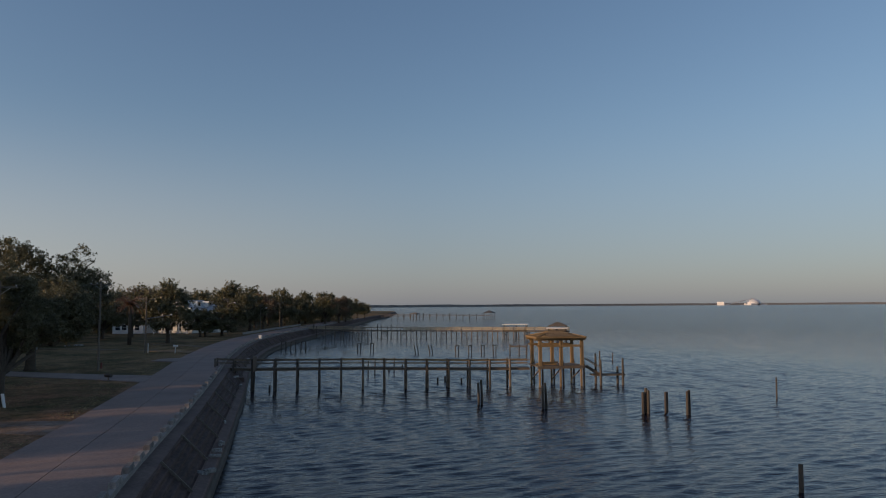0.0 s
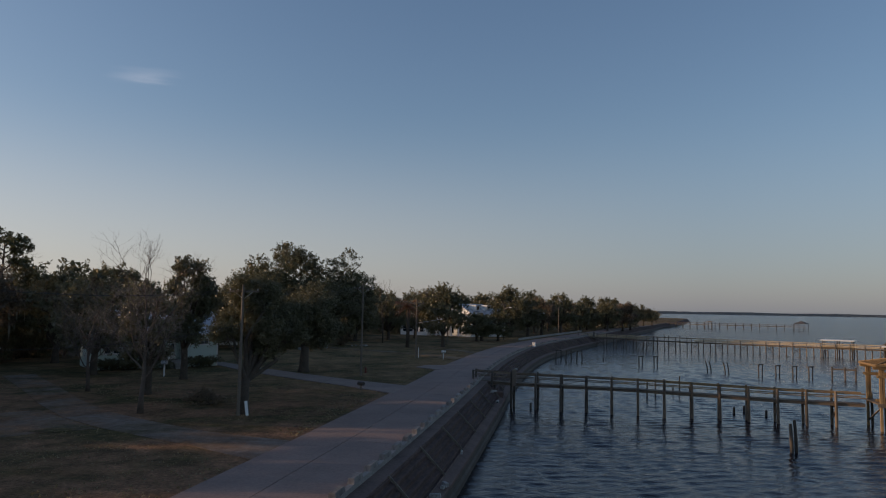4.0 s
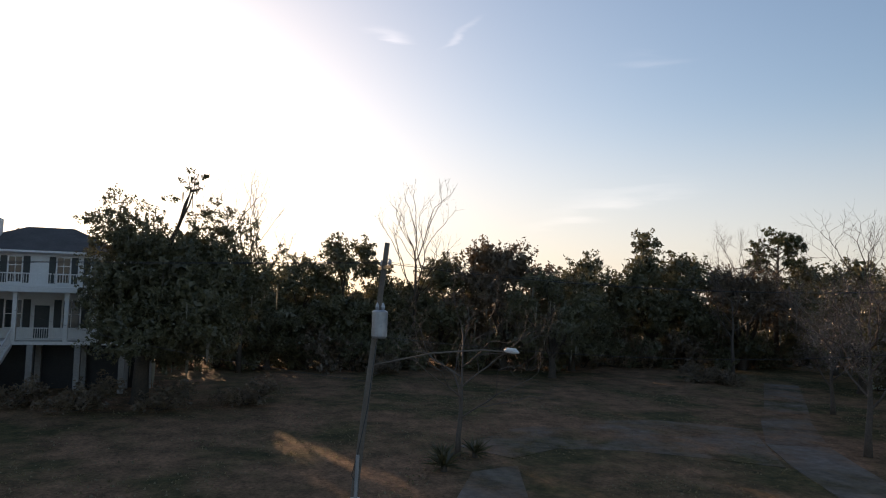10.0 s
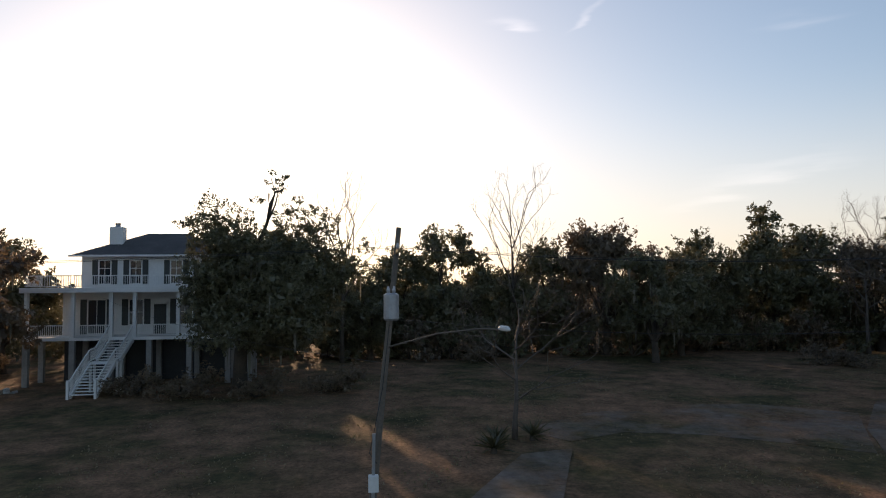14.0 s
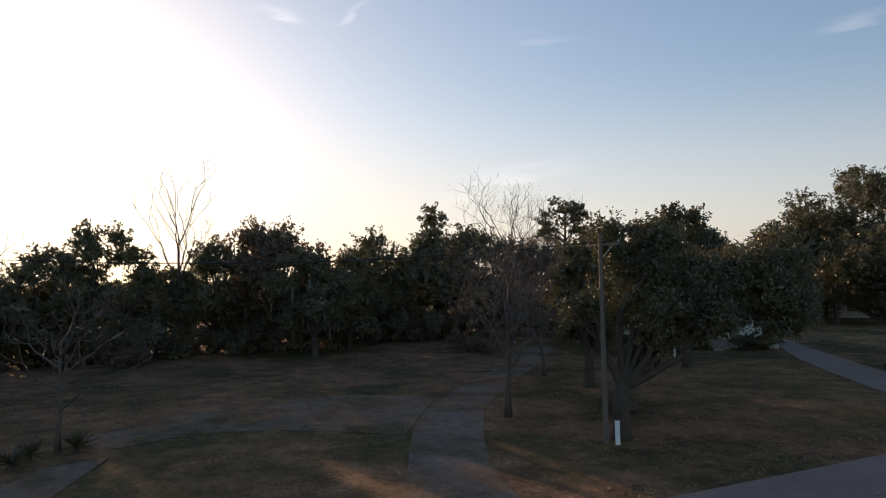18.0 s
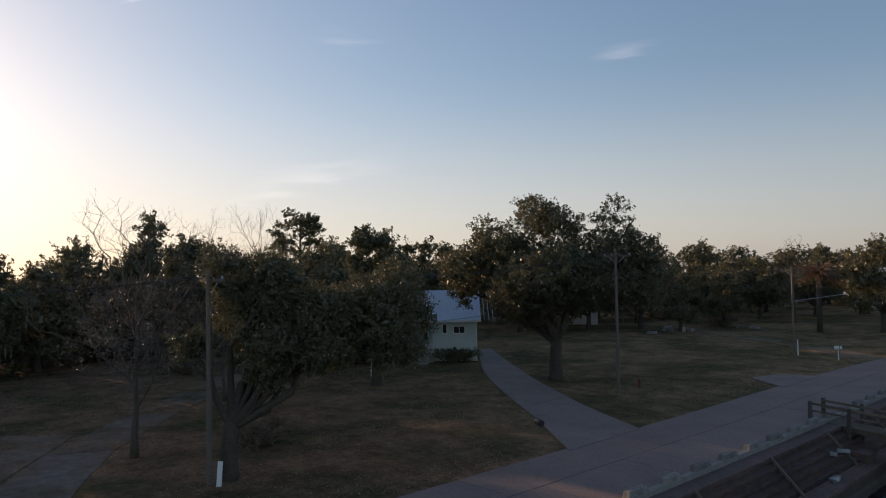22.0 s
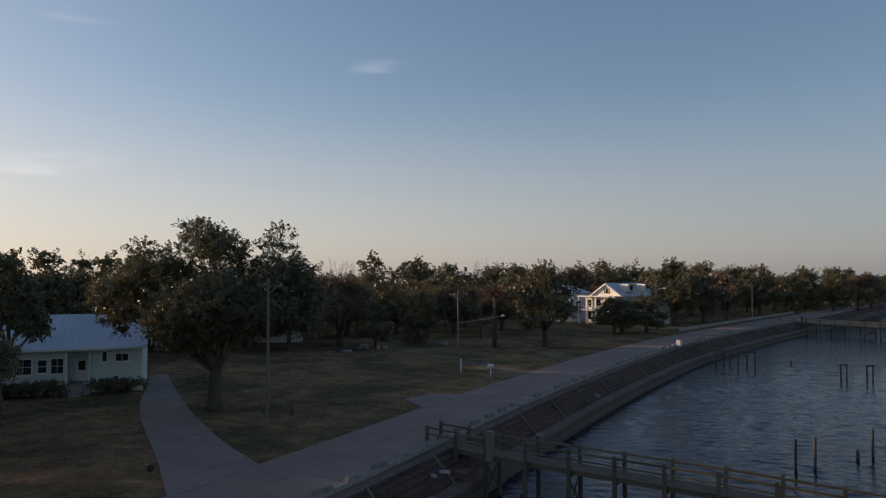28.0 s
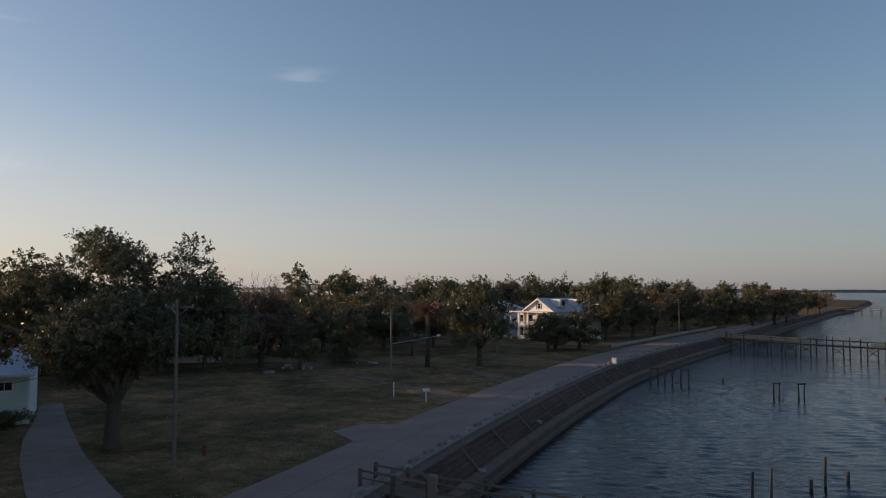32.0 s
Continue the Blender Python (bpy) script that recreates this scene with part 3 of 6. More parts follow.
# ---- driveways ----
def slab_path(name, label, left, right, cuts, material=None, z=0.05):
    """A concrete drive between two edge lines, laid in slabs with open joints."""
    left, right = [np.array(p, float) for p in left], [np.array(p, float) for p in right]

    def along(line, t):
        seg = [0] + list(np.cumsum([np.hypot(*(b - a)) for a, b in zip(line, line[1:])]))
        return np.array([np.interp(t * seg[-1], seg, [p[k] for p in line]) for k in (0, 1)])

    t0 = thing(name, None, label, "driveway", "", "structure")
    for i in range(cuts):
        a, b = i / cuts + 0.0015, (i + 1) / cuts - 0.0005
        l0, l1, r0, r1 = along(left, a), along(left, b), along(right, a), along(right, b)
        n = 4
        vs, fs = [], []
        for j in range(n + 1):
            f = j / n
            l, r = along(left, a + (b - a) * f), along(right, a + (b - a) * f)
            vs += [(*l, -0.1), (*l, z), (*r, z), (*r, -0.1)]
        for j in range(n):
            k = 4 * j
            fs += [(k, k + 1, k + 5, k + 4), (k + 1, k + 2, k + 6, k + 5), (k + 2, k + 3, k + 7, k + 6)]
        fs += [(0, 3, 2, 1), (4 * n, 4 * n + 1, 4 * n + 2, 4 * n + 3)]
        part("slab", Shape().add(vs, [f[::-1] for f in fs]), material or M_DRIVE, t0)
    return t0


slab_path("driveway", "grey concrete driveway from the road to the cottage", [(-47.5, 75.6), (-54.4, 80.9), (-59.4, 84.4), (-65.1, 88.5), (-71.1, 93.4), (-76.6, 98.7), (-83.8, 105.2)], [(-47.6, 82.4), (-53.6, 85.6), (-58.5, 88.8), (-63.2, 91.9), (-70.6, 97.4), (-76.4, 101.8), (-83.2, 107.2)], 4)
slab_path("driveway_2", "stained concrete driveway leading to the lawn behind the leafless tree", [(-48.5, 46.0), (-53.9, 49.0), (-61.7, 52.6), (-67.0, 55.8)], [(-48.4, 51.5), (-54.5, 53.0), (-60.5, 56.0), (-65.6, 59.0)], 2, M_OLDDRIVE, 0.0)
slab_path("driveway_7", "faint worn track running on between the trees", [(-67.05, 55.83), (-69.5, 57.5), (-80.8, 68.6), (-92.0, 79.0)], [(-65.65, 59.03), (-68, 60.5), (-79, 71.2), (-90.0, 81.5)], 1, M_YARD, 0.0)
slab_path("driveway_loop", "worn pale track branching over the lawn", [(-62.2, 52.5), (-64.7, 49.7), (-67.4, 46.3), (-68.4, 42.5), (-66.6, 39.6)], [(-71.0, 58.4), (-75.0, 54.6), (-75.8, 49.4), (-74.4, 43.4), (-69.8, 37.8)], 1, M_YARD, 0.0)
slab_path("driveway_3", "cracked concrete apron beside the transformer pole", [(-48.4, 28.8), (-58.4, 33.2), (-64.5, 36.6)], [(-48.4, 32.6), (-57.5, 36.4), (-65.2, 39.2)], 3, M_OLDDRIVE, 0.02)
slab_path("driveway_4", "gravel track curving across the lawn from the mailbox", [(-47.6, 119.8), (-55.4, 129.5), (-66.3, 136.4), (-79, 144.0)], [(-46.6, 126.0), (-55.2, 133.6), (-66, 139.0), (-78, 146.2)], 1, M_YARD, 0.03)
slab_path("driveway_5", "pale concrete apron joining the road", [(-45.6, 136.5), (-52.8, 146.5), (-57, 150)], [(-45.0, 140.5), (-52.2, 148.8), (-57, 152)], 2, M_YARD, 0.02)
slab_path("driveway_6", "short concrete apron at the edge of the lawn", [(-47.2, 102.0), (-51.0, 105.0)], [(-47.2, 109.5), (-50.2, 108.5)], 1)


# ---- trees ----
def leaf_mesh(name, rng, pts, size, material, sides=4):
    n = len(pts)
    a, b = rng.normal(size=(n, 3)), rng.normal(size=(n, 3))
    a /= np.linalg.norm(a, axis=1)[:, None]
    b -= a * (a * b).sum(1)[:, None]
    b /= np.linalg.norm(b, axis=1)[:, None]
    ln, wd = (size * rng.uniform(0.7, 1.4, n))[:, None], (size * rng.uniform(0.4, 0.75, n))[:, None]
    corners = [pts - a * ln, pts + b * wd, pts + a * ln, pts - b * wd] if sides == 4 else [pts - a * ln, pts + a * ln, pts + b * wd * 1.6]
    v = np.stack(corners, 1).reshape(-1, 3)
    me = bpy.data.meshes.new(name)
    me.vertices.add(sides * n)
    me.vertices.foreach_set("co", v.ravel())
    me.loops.add(sides * n)
    me.loops.foreach_set("vertex_index", np.arange(sides * n, dtype=np.int32))
    me.polygons.add(n)
    me.polygons.foreach_set("loop_start", np.arange(0, sides * n, sides, dtype=np.int32))
    me.update()
    me.materials.append(material)
    return me


def clumps(rng, lobes, leaves, size, per=26):
    """Leaf places on many short twigs that point out of uneven lobes (x, y, z, r across, r up)."""
    lobes = np.array(lobes, float)
    share = (lobes[:, 3] ** 2) / (lobes[:, 3] ** 2).sum()
    n = max(len(lobes), leaves // per)
    pick = rng.choice(len(lobes), n, p=share)
    d = rng.normal(size=(n, 3))
    d /= np.linalg.norm(d, axis=1)[:, None]
    d[:, 2] = np.where(d[:, 2] < 0, d[:, 2] * 0.75, d[:, 2])
    r = rng.uniform(0.3, 1.0, n) ** 0.5
    c = lobes[pick, :3] + d * r[:, None] * lobes[pick][:, [3, 3, 4]]
    way = d + rng.normal(size=(n, 3)) * 0.45 + np.array([0, 0, 0.35])
    way /= np.linalg.norm(way, axis=1)[:, None]
    reach = rng.uniform(3.0, 8.5, n) * size
    t = rng.uniform(0, 1, (n, per, 1))
    p = c[:, None, :] + way[:, None, :] * (t - 0.25) * reach[:, None, None]
    p = p + np.clip(rng.normal(size=(n, per, 3)), -1.6, 1.6) * (reach[:, None, None] * (0.26 - 0.17 * t))
    return p.reshape(-1, 3)


def hearts(rng, lobes, count):
    """Places deep inside the lobes, for the large leaf masses that close the crown."""
    lobes = np.array(lobes, float)
    pick = rng.choice(len(lobes), count, p=(lobes[:, 3] ** 2) / (lobes[:, 3] ** 2).sum())
    d = rng.normal(size=(count, 3))
    d /= np.linalg.norm(d, axis=1)[:, None]
    return lobes[pick, :3] + d * (rng.uniform(0, 0.62, count)[:, None] * lobes[pick][:, [3, 3, 4]])


def bend(a, b, rng, wobble, n=4):
    a, b = Vector(a), Vector(b)
    out = []
    for i in range(n + 1):
        t = i / n
        p = a.lerp(b, t)
        p.z += math.sin(t * math.pi) * 0.12 * (b - a).length * (1 if b.z > a.z else 0.4)
        if 0 < i < n:
            p += Vector(rng.normal(size=3)) * wobble * (b - a).length
        out.append(p)
    return out


def oak_kit(name, seed, height, wide, base, leaves, size, material=None, lean=0.0, lobes=26, fork=2.2, sides=4, ragged=0.25, moss=0, masses=(), open_above=99.0):
    """A spreading oak: trunk, limbs, leafy crown, perhaps hanging moss."""
    rng = np.random.default_rng(seed)
    blobs, mid, c = [], (height + base) / 2, (height - base) / 2
    for mx, my, mz, mr, mh in masses:
        for k in range(max(5, int(lobes * mr * mr / sum(q[3] ** 2 for q in masses)))):
            d = Vector(rng.normal(size=3)).normalized() * rng.uniform(0.45, 1.0)
            r = mr * rng.uniform(0.26, 0.46)
            blobs.append((mx + d.x * (mr - r * 0.6), my + d.y * (mr - r * 0.6), mz + d.z * (mh - r * 0.5) * (1 + ragged * rng.uniform(-0.3, 0.5)), r, r * 0.75))
    for k in range(0 if masses else lobes):
        a, u = rng.uniform(0, 2 * math.pi), rng.uniform(-0.75, 1.0)
        ring = math.sqrt(max(0.0, 1 - u * u)) * rng.uniform(0.55, 1.0)
        r = wide * rng.uniform(0.2, 0.36)
        out = 1 + ragged * rng.uniform(-0.6, 1.0)
        z = mid + u * (c - r * 0.6) * (out if u > 0 else 1)
        blobs.append((math.cos(a) * ring * (wide - r * 0.7) * out + lean * (z / height), math.sin(a) * ring * (wide - r * 0.7) * out, z, r, r * 0.72))
    kit = {}
    top = Vector((0.1 + lean * 0.4, 0.05, fork))
    r0 = 0.028 * height + 0.06
    kit["trunk"] = Shape().tube([(0, 0, -0.3), (0.02, 0, 0.35), (0.05 + lean * 0.2, 0, fork * 0.6), top], [r0 * 1.6, r0 * 1.15, r0, r0 * 0.9], 10).mesh(name + "_trunk", M_BARK, True)
    kit["limbs"] = []
    order = sorted(blobs, key=lambda b: -b[3])[:9]
    if masses:
        order = [m for m in masses] + order[:6]
    for b in order:
        sh = Shape()
        pts = bend(top - Vector((0, 0, 0.25)), Vector(b[:3]), rng, 0.05)
        sh.tube(pts, [r0 * q for q in (0.55, 0.42, 0.32, 0.24, 0.12)], 6, cap=False)
        for j in range(3):
            st = pts[int(rng.integers(2, 5))]
            en = Vector(b[:3]) + Vector(rng.uniform(-1, 1, size=3)) * b[3] * 0.55
            sh.tube(bend(st, en, rng, 0.08, 3), [r0 * q for q in (0.2, 0.14, 0.09, 0.04)], 4, cap=False)
        kit["limbs"].append(sh.mesh(name + "_limb", M_BARK, True))
    pts, core = clumps(rng, blobs, leaves, max(size, 0.115)), hearts(rng, [b for b in blobs if b[2] < open_above], leaves // 16)
    kit["crown"] = leaf_mesh(name + "_crown", rng, np.r_[pts, core], np.r_[np.full(len(pts), size), np.full(len(core), size * 2.8)], material or M_OAK, sides)
    if moss:
        kit["moss"] = moss_mesh(name + "_moss", rng, blobs, moss)
    return kit


def moss_mesh(name, rng, blobs, count):
    """Thin hanging strands below the lobes."""
    sh = Shape()
    for _ in range(count):
        b = blobs[int(rng.integers(0, len(blobs)))]
        a = rng.uniform(0, 2 * math.pi)
        x, y, z = b[0] + math.cos(a) * b[3] * rng.uniform(0.2, 1), b[1] + math.sin(a) * b[3] * rng.uniform(0.2, 1), b[2] - b[4] * rng.uniform(0.1, 0.9)
        l, w0, t = rng.uniform(0.5, 1.7), rng.uniform(0.04, 0.13), rng.uniform(0, math.pi)
        dx, dy = math.cos(t) * w0, math.sin(t) * w0
        sh.add([(x - dx, y - dy, z), (x + dx, y + dy, z), (x + dx * 0.8 + 0.04, y + dy * 0.8, z - l * 0.55), (x + 0.02, y, z - l), (x - dx * 0.9, y - dy * 0.9, z - l * 0.5)], [(0, 1, 2, 3, 4)])
    return sh.mesh(name, M_MOSS)


def limbs(shape, rng, start, direction, length, radius, depth, bend=0.25, split=3, ends=None, rise=0.1, shrink=0.68, sides=6):
    """A limb that bends, tapers and forks."""
    p, d = Vector(start), Vector(direction).normalized()
    pts, rad, n = [p.copy()], [radius], 4
    for i in range(n):
        d = (d + Vector(rng.normal(size=3)) * bend * 0.5 + Vector((0, 0, rise * 0.5))).normalized()
        p = p + d * (length / n)
        pts.append(p.copy())
        rad.append(radius * (1 - 0.42 * (i + 1) / n))
    shape.tube(pts, rad, sides, cap=False)
    if depth == 0:
        if ends is not None:
            ends.append(p.copy())
        return
    for k in range(split):
        a = rng.uniform(0, 2 * math.pi)
        side = d.orthogonal().normalized()
        side = Matrix.Rotation(a + k * 2 * math.pi / split, 3, d) @ side
        nd = (d + side * rng.uniform(0.5, 1.0)).normalized()
        at = pts[-1] if k < 2 else pts[2]
        limbs(shape, rng, at, nd, length * rng.uniform(shrink - 0.1, shrink + 0.12), radius * 0.55, depth - 1, bend, split, ends, rise, shrink, max(3, sides - 1))


def bare_kit(name, seed, height, spread=0.6, depth=4, material=None, rise=0.25, fork=0.22, haze=0):
    rng = np.random.default_rng(seed)
    mat = material or M_PALEBARK
    r = height * 0.013
    kit = {"trunk": Shape().tube([(0, 0, -0.2), (0.03, 0, height * fork * 0.5), (0.1, 0.05, height * fork), (0.15, 0.0, height * fork * 1.8), (0.1, 0.1, height * 0.62)], [r * 1.5, r * 1.05, r * 0.9, r * 0.6, r * 0.2], 8).mesh(name + "_trunk", mat, True), "limbs": []}
    twigs = Shape()
    for k in range(7):
        a = 2.4 * k + rng.uniform(-0.4, 0.4)
        z = height * (fork + 0.06 * k)
        ends, sh = [], Shape()
        limbs(sh, rng, (0.1, 0.03, z), (math.cos(a) * spread, math.sin(a) * spread, 0.9), height * 0.26, r * 0.45, 1, 0.25, 3, ends, rise, 0.7, 5)
        kit["limbs"].append(sh.mesh(name + "_limb", mat, True))
        for e in ends:
            limbs(twigs, rng, e, Vector((e.x, e.y, 1.0 + rng.uniform(0, 2))), height * 0.12, r * 0.2, depth - 2, 0.4, 3, None, rise, 0.75, 3)
    kit["twigs"] = twigs.mesh(name + "_twigs", mat)
    if haze:
        rings = [(math.cos(k * 2.4) * height * 0.2 * spread, math.sin(k * 2.4) * height * 0.2 * spread, height * (0.42 + 0.035 * k), height * 0.13, height * 0.10) for k in range(12)]
        kit["crown"] = leaf_mesh(name + "_fine_twigs", rng, clumps(rng, rings, haze, 0.12, 14), 0.05, M_TWIG, 3)
    return kit


def pine_kit(name, seed, height):
    rng = np.random.default_rng(seed)
    kit = {"trunk": Shape().tube([(0, 0, -0.3), (0.1, 0, height * 0.5), (0.25, 0.1, height * 0.93)], [0.34, 0.24, 0.08], 9).mesh(name + "_trunk", M_BARK, True), "limbs": []}
    blobs = []
    for k in range(15):
        a, z = rng.uniform(0, 6.28), height * rng.uniform(0.66, 0.97)
        d = 3.7 * math.sqrt(max(0.05, 1 - ((z / height - 0.83) / 0.2) ** 2)) * rng.uniform(0.5, 1)
        e = (math.cos(a) * d, math.sin(a) * d, z + 0.3)
        blobs.append((*e, rng.uniform(0.7, 1.15), 0.5))
        kit["limbs"].append(Shape().tube(bend((0.18, 0.05, z - 0.8), e, rng, 0.05, 3), [0.09, 0.06, 0.04, 0.02], 5, cap=False).mesh(name + "_limb", M_BARK))
    kit["crown"] = leaf_mesh(name + "_crown", rng, clumps(rng, blobs, 5200, 0.16), 0.19, M_PINE, 3)
    return kit


def palm_kit(name, seed, height, fronds=34, length=2.6):
    """A date palm: straight trunk and arching feather fronds."""
    rng = np.random.default_rng(seed)
    kit = {"trunk": Shape().tube([(0, 0, -0.3), (0.05, 0, height * 0.5), (0.0, 0.05, height)], [0.42, 0.34, 0.38], 9).mesh(name + "_trunk", M_BARK, True), "fronds": []}
    for k in range(fronds):
        sh = Shape()
        a, lift = rng.uniform(0, 6.28), rng.uniform(-0.5, 1.4)
        p, d = Vector((0, 0, height)), Vector((math.cos(a), math.sin(a), lift)).normalized()
        side = d.cross(Vector((0, 0, 1))).normalized()
        pts = []
        for i in range(7):
            pts.append(p.copy())
            p = p + d * length / 6
            d = (d + Vector((0, 0, -0.17))).normalized()
        for i in range(6):
            for sgn in (-1, 1):
                for h in (0.0, 0.5):
                    q = pts[i].lerp(pts[i + 1], h)
                    e = q + side * sgn * (0.5 - 0.05 * i) + (pts[i + 1] - pts[i]) * 0.6 + Vector((0, 0, -0.18))
                    sh.add([q, q + (pts[i + 1] - pts[i]) * 0.22, e], [(0, 1, 2)])
        sh.tube(pts, [0.04 - 0.005 * i for i in range(7)], 3, cap=False)
        kit["fronds"].append(sh.mesh(name + "_frond", M_DRYPALM))
    return kit


def plant(kit, x, y, scale=1.0, turn=0.0, tall=1.0, name="live_oak", label="", category="tree", group=""):
    t = thing(name, pose(x, y, 0, 0, 0, turn) @ Matrix.Diagonal((scale, scale, scale * tall, 1)), label, category, group)
    for key, pname in (("trunk", "trunk"), ("crown", "crown")):
        if key in kit:
            part(pname, kit[key], None, t)
    for me in kit.get("limbs", ()):
        part("limb", me, None, t)
    for me in kit.get("fronds", ()):
        part("frond", me, None, t)
    if "twigs" in kit:
        tagged(part("twig_spray", kit["twigs"], None, t), "bare grey twigs", kind="stuff")
    if "moss" in kit:
        tagged(part("hanging_moss", kit["moss"], None, t), "pale grey hanging moss", kind="stuff")
    return t


def shrub_kit(name, seed, leaves, size, material):
    rng = np.random.default_rng(seed)
    blobs = [(rng.uniform(-1, 1) * 1.6, rng.uniform(-1, 1) * 1.6, rng.uniform(0.4, 2.0), rng.uniform(0.6, 1.1), rng.uniform(0.5, 0.9)) for _ in range(9)]
    return {"crown": leaf_mesh(name, rng, clumps(rng, blobs, leaves, size), size, material, 3),
            "limbs": [Shape().tube(bend((0, 0, -0.1), b[:3], rng, 0.06, 3), [0.06, 0.05, 0.04, 0.02], 4, cap=False).mesh(name + "_stem", M_BARK) for b in blobs[:5]]}


FAR = dict(leaves=14000, size=0.16, sides=3)
OAK_A = oak_kit("oak_a", 3, 10, 5.2, 1.0, lobes=32, **FAR)
OAK_B = oak_kit("oak_b", 8, 10, 4.7, 1.3, lobes=30, ragged=0.4, **FAR)
OAK_C = oak_kit("oak_c", 15, 10, 4.8, 0.8, lobes=32, material=M_BROWN, moss=110, **FAR)
OAK_D = oak_kit("oak_d", 22, 10, 4.4, 0.6, lobes=32, ragged=0.35, **FAR)
OAK_E = oak_kit("oak_e", 29, 10, 4.8, 1.6, lobes=24, ragged=0.6, moss=90, **FAR)
BARE_A = bare_kit("bare_a", 4, 12, 0.65, 5, haze=9000)
BARE_B = bare_kit("bare_b", 9, 10, 1.5, 5, rise=0.08)
BARE_C = bare_kit("bare_c", 18, 12, 0.55, 4, M_BARK, 0.3, 0.42)
PINE = pine_kit("pine", 6, 17.6)
PALM = palm_kit("palm", 2, 8.2, 58, 3.2)
SHRUB_A = shrub_kit("shrub_a", 41, 2600, 0.13, M_OAK)
SHRUB_B = shrub_kit("shrub_b", 43, 2600, 0.13, M_BROWN)
NEAR_OAK = oak_kit("near_oak", 5, 11.2, 5.2, 2.6, 150000, 0.075, None, 0, 110, 2.6, ragged=0.3, masses=((0.5, 1.1, 8.7, 2.3, 2.5), (0.4, 2.8, 8.0, 2.6, 2.4), (-1.6, 3.2, 7.0, 2.7, 2.5), (1.8, 4.6, 6.8, 2.9, 2.4), (-0.2, 5.6, 6.7, 2.9, 2.3), (2.2, 7.6, 7.8, 2.6, 2.3), (1.2, 8.8, 6.8, 2.4, 2.0), (3.0, 6.6, 6.2, 2.6, 2.0), (-1.0, -1.3, 5.6, 1.5, 1.6), (0.6, 2.6, 5.6, 3.0, 1.9)))
BIG_OAK = oak_kit("big_oak", 12, 15.6, 8.6, 2.8, 180000, 0.095, None, 0, 125, 3.2, ragged=0.3, open_above=10.5, masses=((-3.0, 0.4, 12.0, 4.5, 3.8), (4.4, 3.6, 11.9, 3.5, 3.1), (-4.4, -2.4, 10.4, 4.2, 3.6), (0.0, -0.2, 7.8, 6.6, 3.2), (-6.0, -3.0, 8.4, 3.3, 2.6), (5.2, 4.4, 8.8, 3.9, 3.2), (1.0, 2.0, 9.8, 4.6, 3.2), (-1.0, 0.0, 6.2, 4.6, 2.2), (-8.8, -1.6, 7.4, 2.2, 1.5), (0.6, 2.0, 12.2, 3.2, 2.6), (-5.8, -1.2, 11.4, 3.2, 2.6)))
SUN_OAK = oak_kit("sun_oak", 27, 16.0, 7.6, 0.8, 110000, 0.10, None, 0, 95, 3.0, ragged=0.35, moss=80, open_above=9.5, masses=((1.0, 2.6, 13.9, 1.9, 2.9), (0.0, -1.6, 10.8, 3.2, 2.8), (0.5, 6.4, 9.4, 3.9, 3.4), (0.0, 1.6, 6.4, 6.6, 4.8), (0.0, 1.2, 9.8, 4.8, 3.2)))
LAWN_OAK = oak_kit("lawn_oak", 33, 9.6, 2.8, 2.2, 22000, 0.11, None, 0, 30, 2.6, ragged=0.4)

plant(NEAR_OAK, -56.0, 61.0, 1.0, 0, 1.0, "live_oak", "leaning live oak with dark green leaves beside a power pole")
plant(BIG_OAK, -63.2, 94.3, 1.07, 0, 0.96, "live_oak", "large spreading live oak beside the concrete driveway")
plant(OAK_B, -84.0, 83.0, 1.1, 20, 1, "live_oak", "live oak on the lawn before the cottage")
plant(LAWN_OAK, -68.9, 69.2, 1.0, 0, 1.0, "live_oak", "slim live oak with a dark trunk on the lawn")
plant(LAWN_OAK, -72.3, 81.8, 1.08, 130, 1.2, "live_oak", "tall narrow live oak on the lawn before the cottage")
plant(SUN_OAK, -86.5, 20.5, 1.0, 0, 1.06, "live_oak", "broad live oak with hanging moss before the raised house")
plant(BARE_A, -63.3, 59.2, 1.08, 0, 0.86, "bare_tree", "leafless pale-barked tree on the lawn")
plant(BARE_B, -67.7, 37.0, 0.95, 40, 0.9, "bare_tree", "leafless tree with long low branches beside a yucca")
plant(BARE_A, -75.1, 69.7, 0.95, 200, 0.78, "bare_tree", "leafless twiggy tree with grey bark on the lawn")
plant(PINE, -107.5, 95.6, 1.0, 0, 1, "pine_tree", "tall pine with a flat rounded top above the oaks")
plant(BARE_C, -108.5, 46.2, 1.25, 0, 1, "bare_tree", "tall dead tree standing above the row of oaks")
plant(BARE_C, -104, 27.6, 1.2, 90, 1, "bare_tree", "leafless tree at the end of the oak row")
plant(BARE_A, -106, 89.5, 1.25, 50, 1, "bare_tree", "leafless grey tree among the oaks beside a pine")
plant(BARE_B, -101, 83, 1.4, 150, 1, "bare_tree", "leafless grey tree among the oaks beside a pine")
plant(OAK_C, -84.0, 2.4, 1.2, 80, 1, "live_oak", "live oak hung with pale moss beside the raised house")
ROW = "oaks behind the lawn"
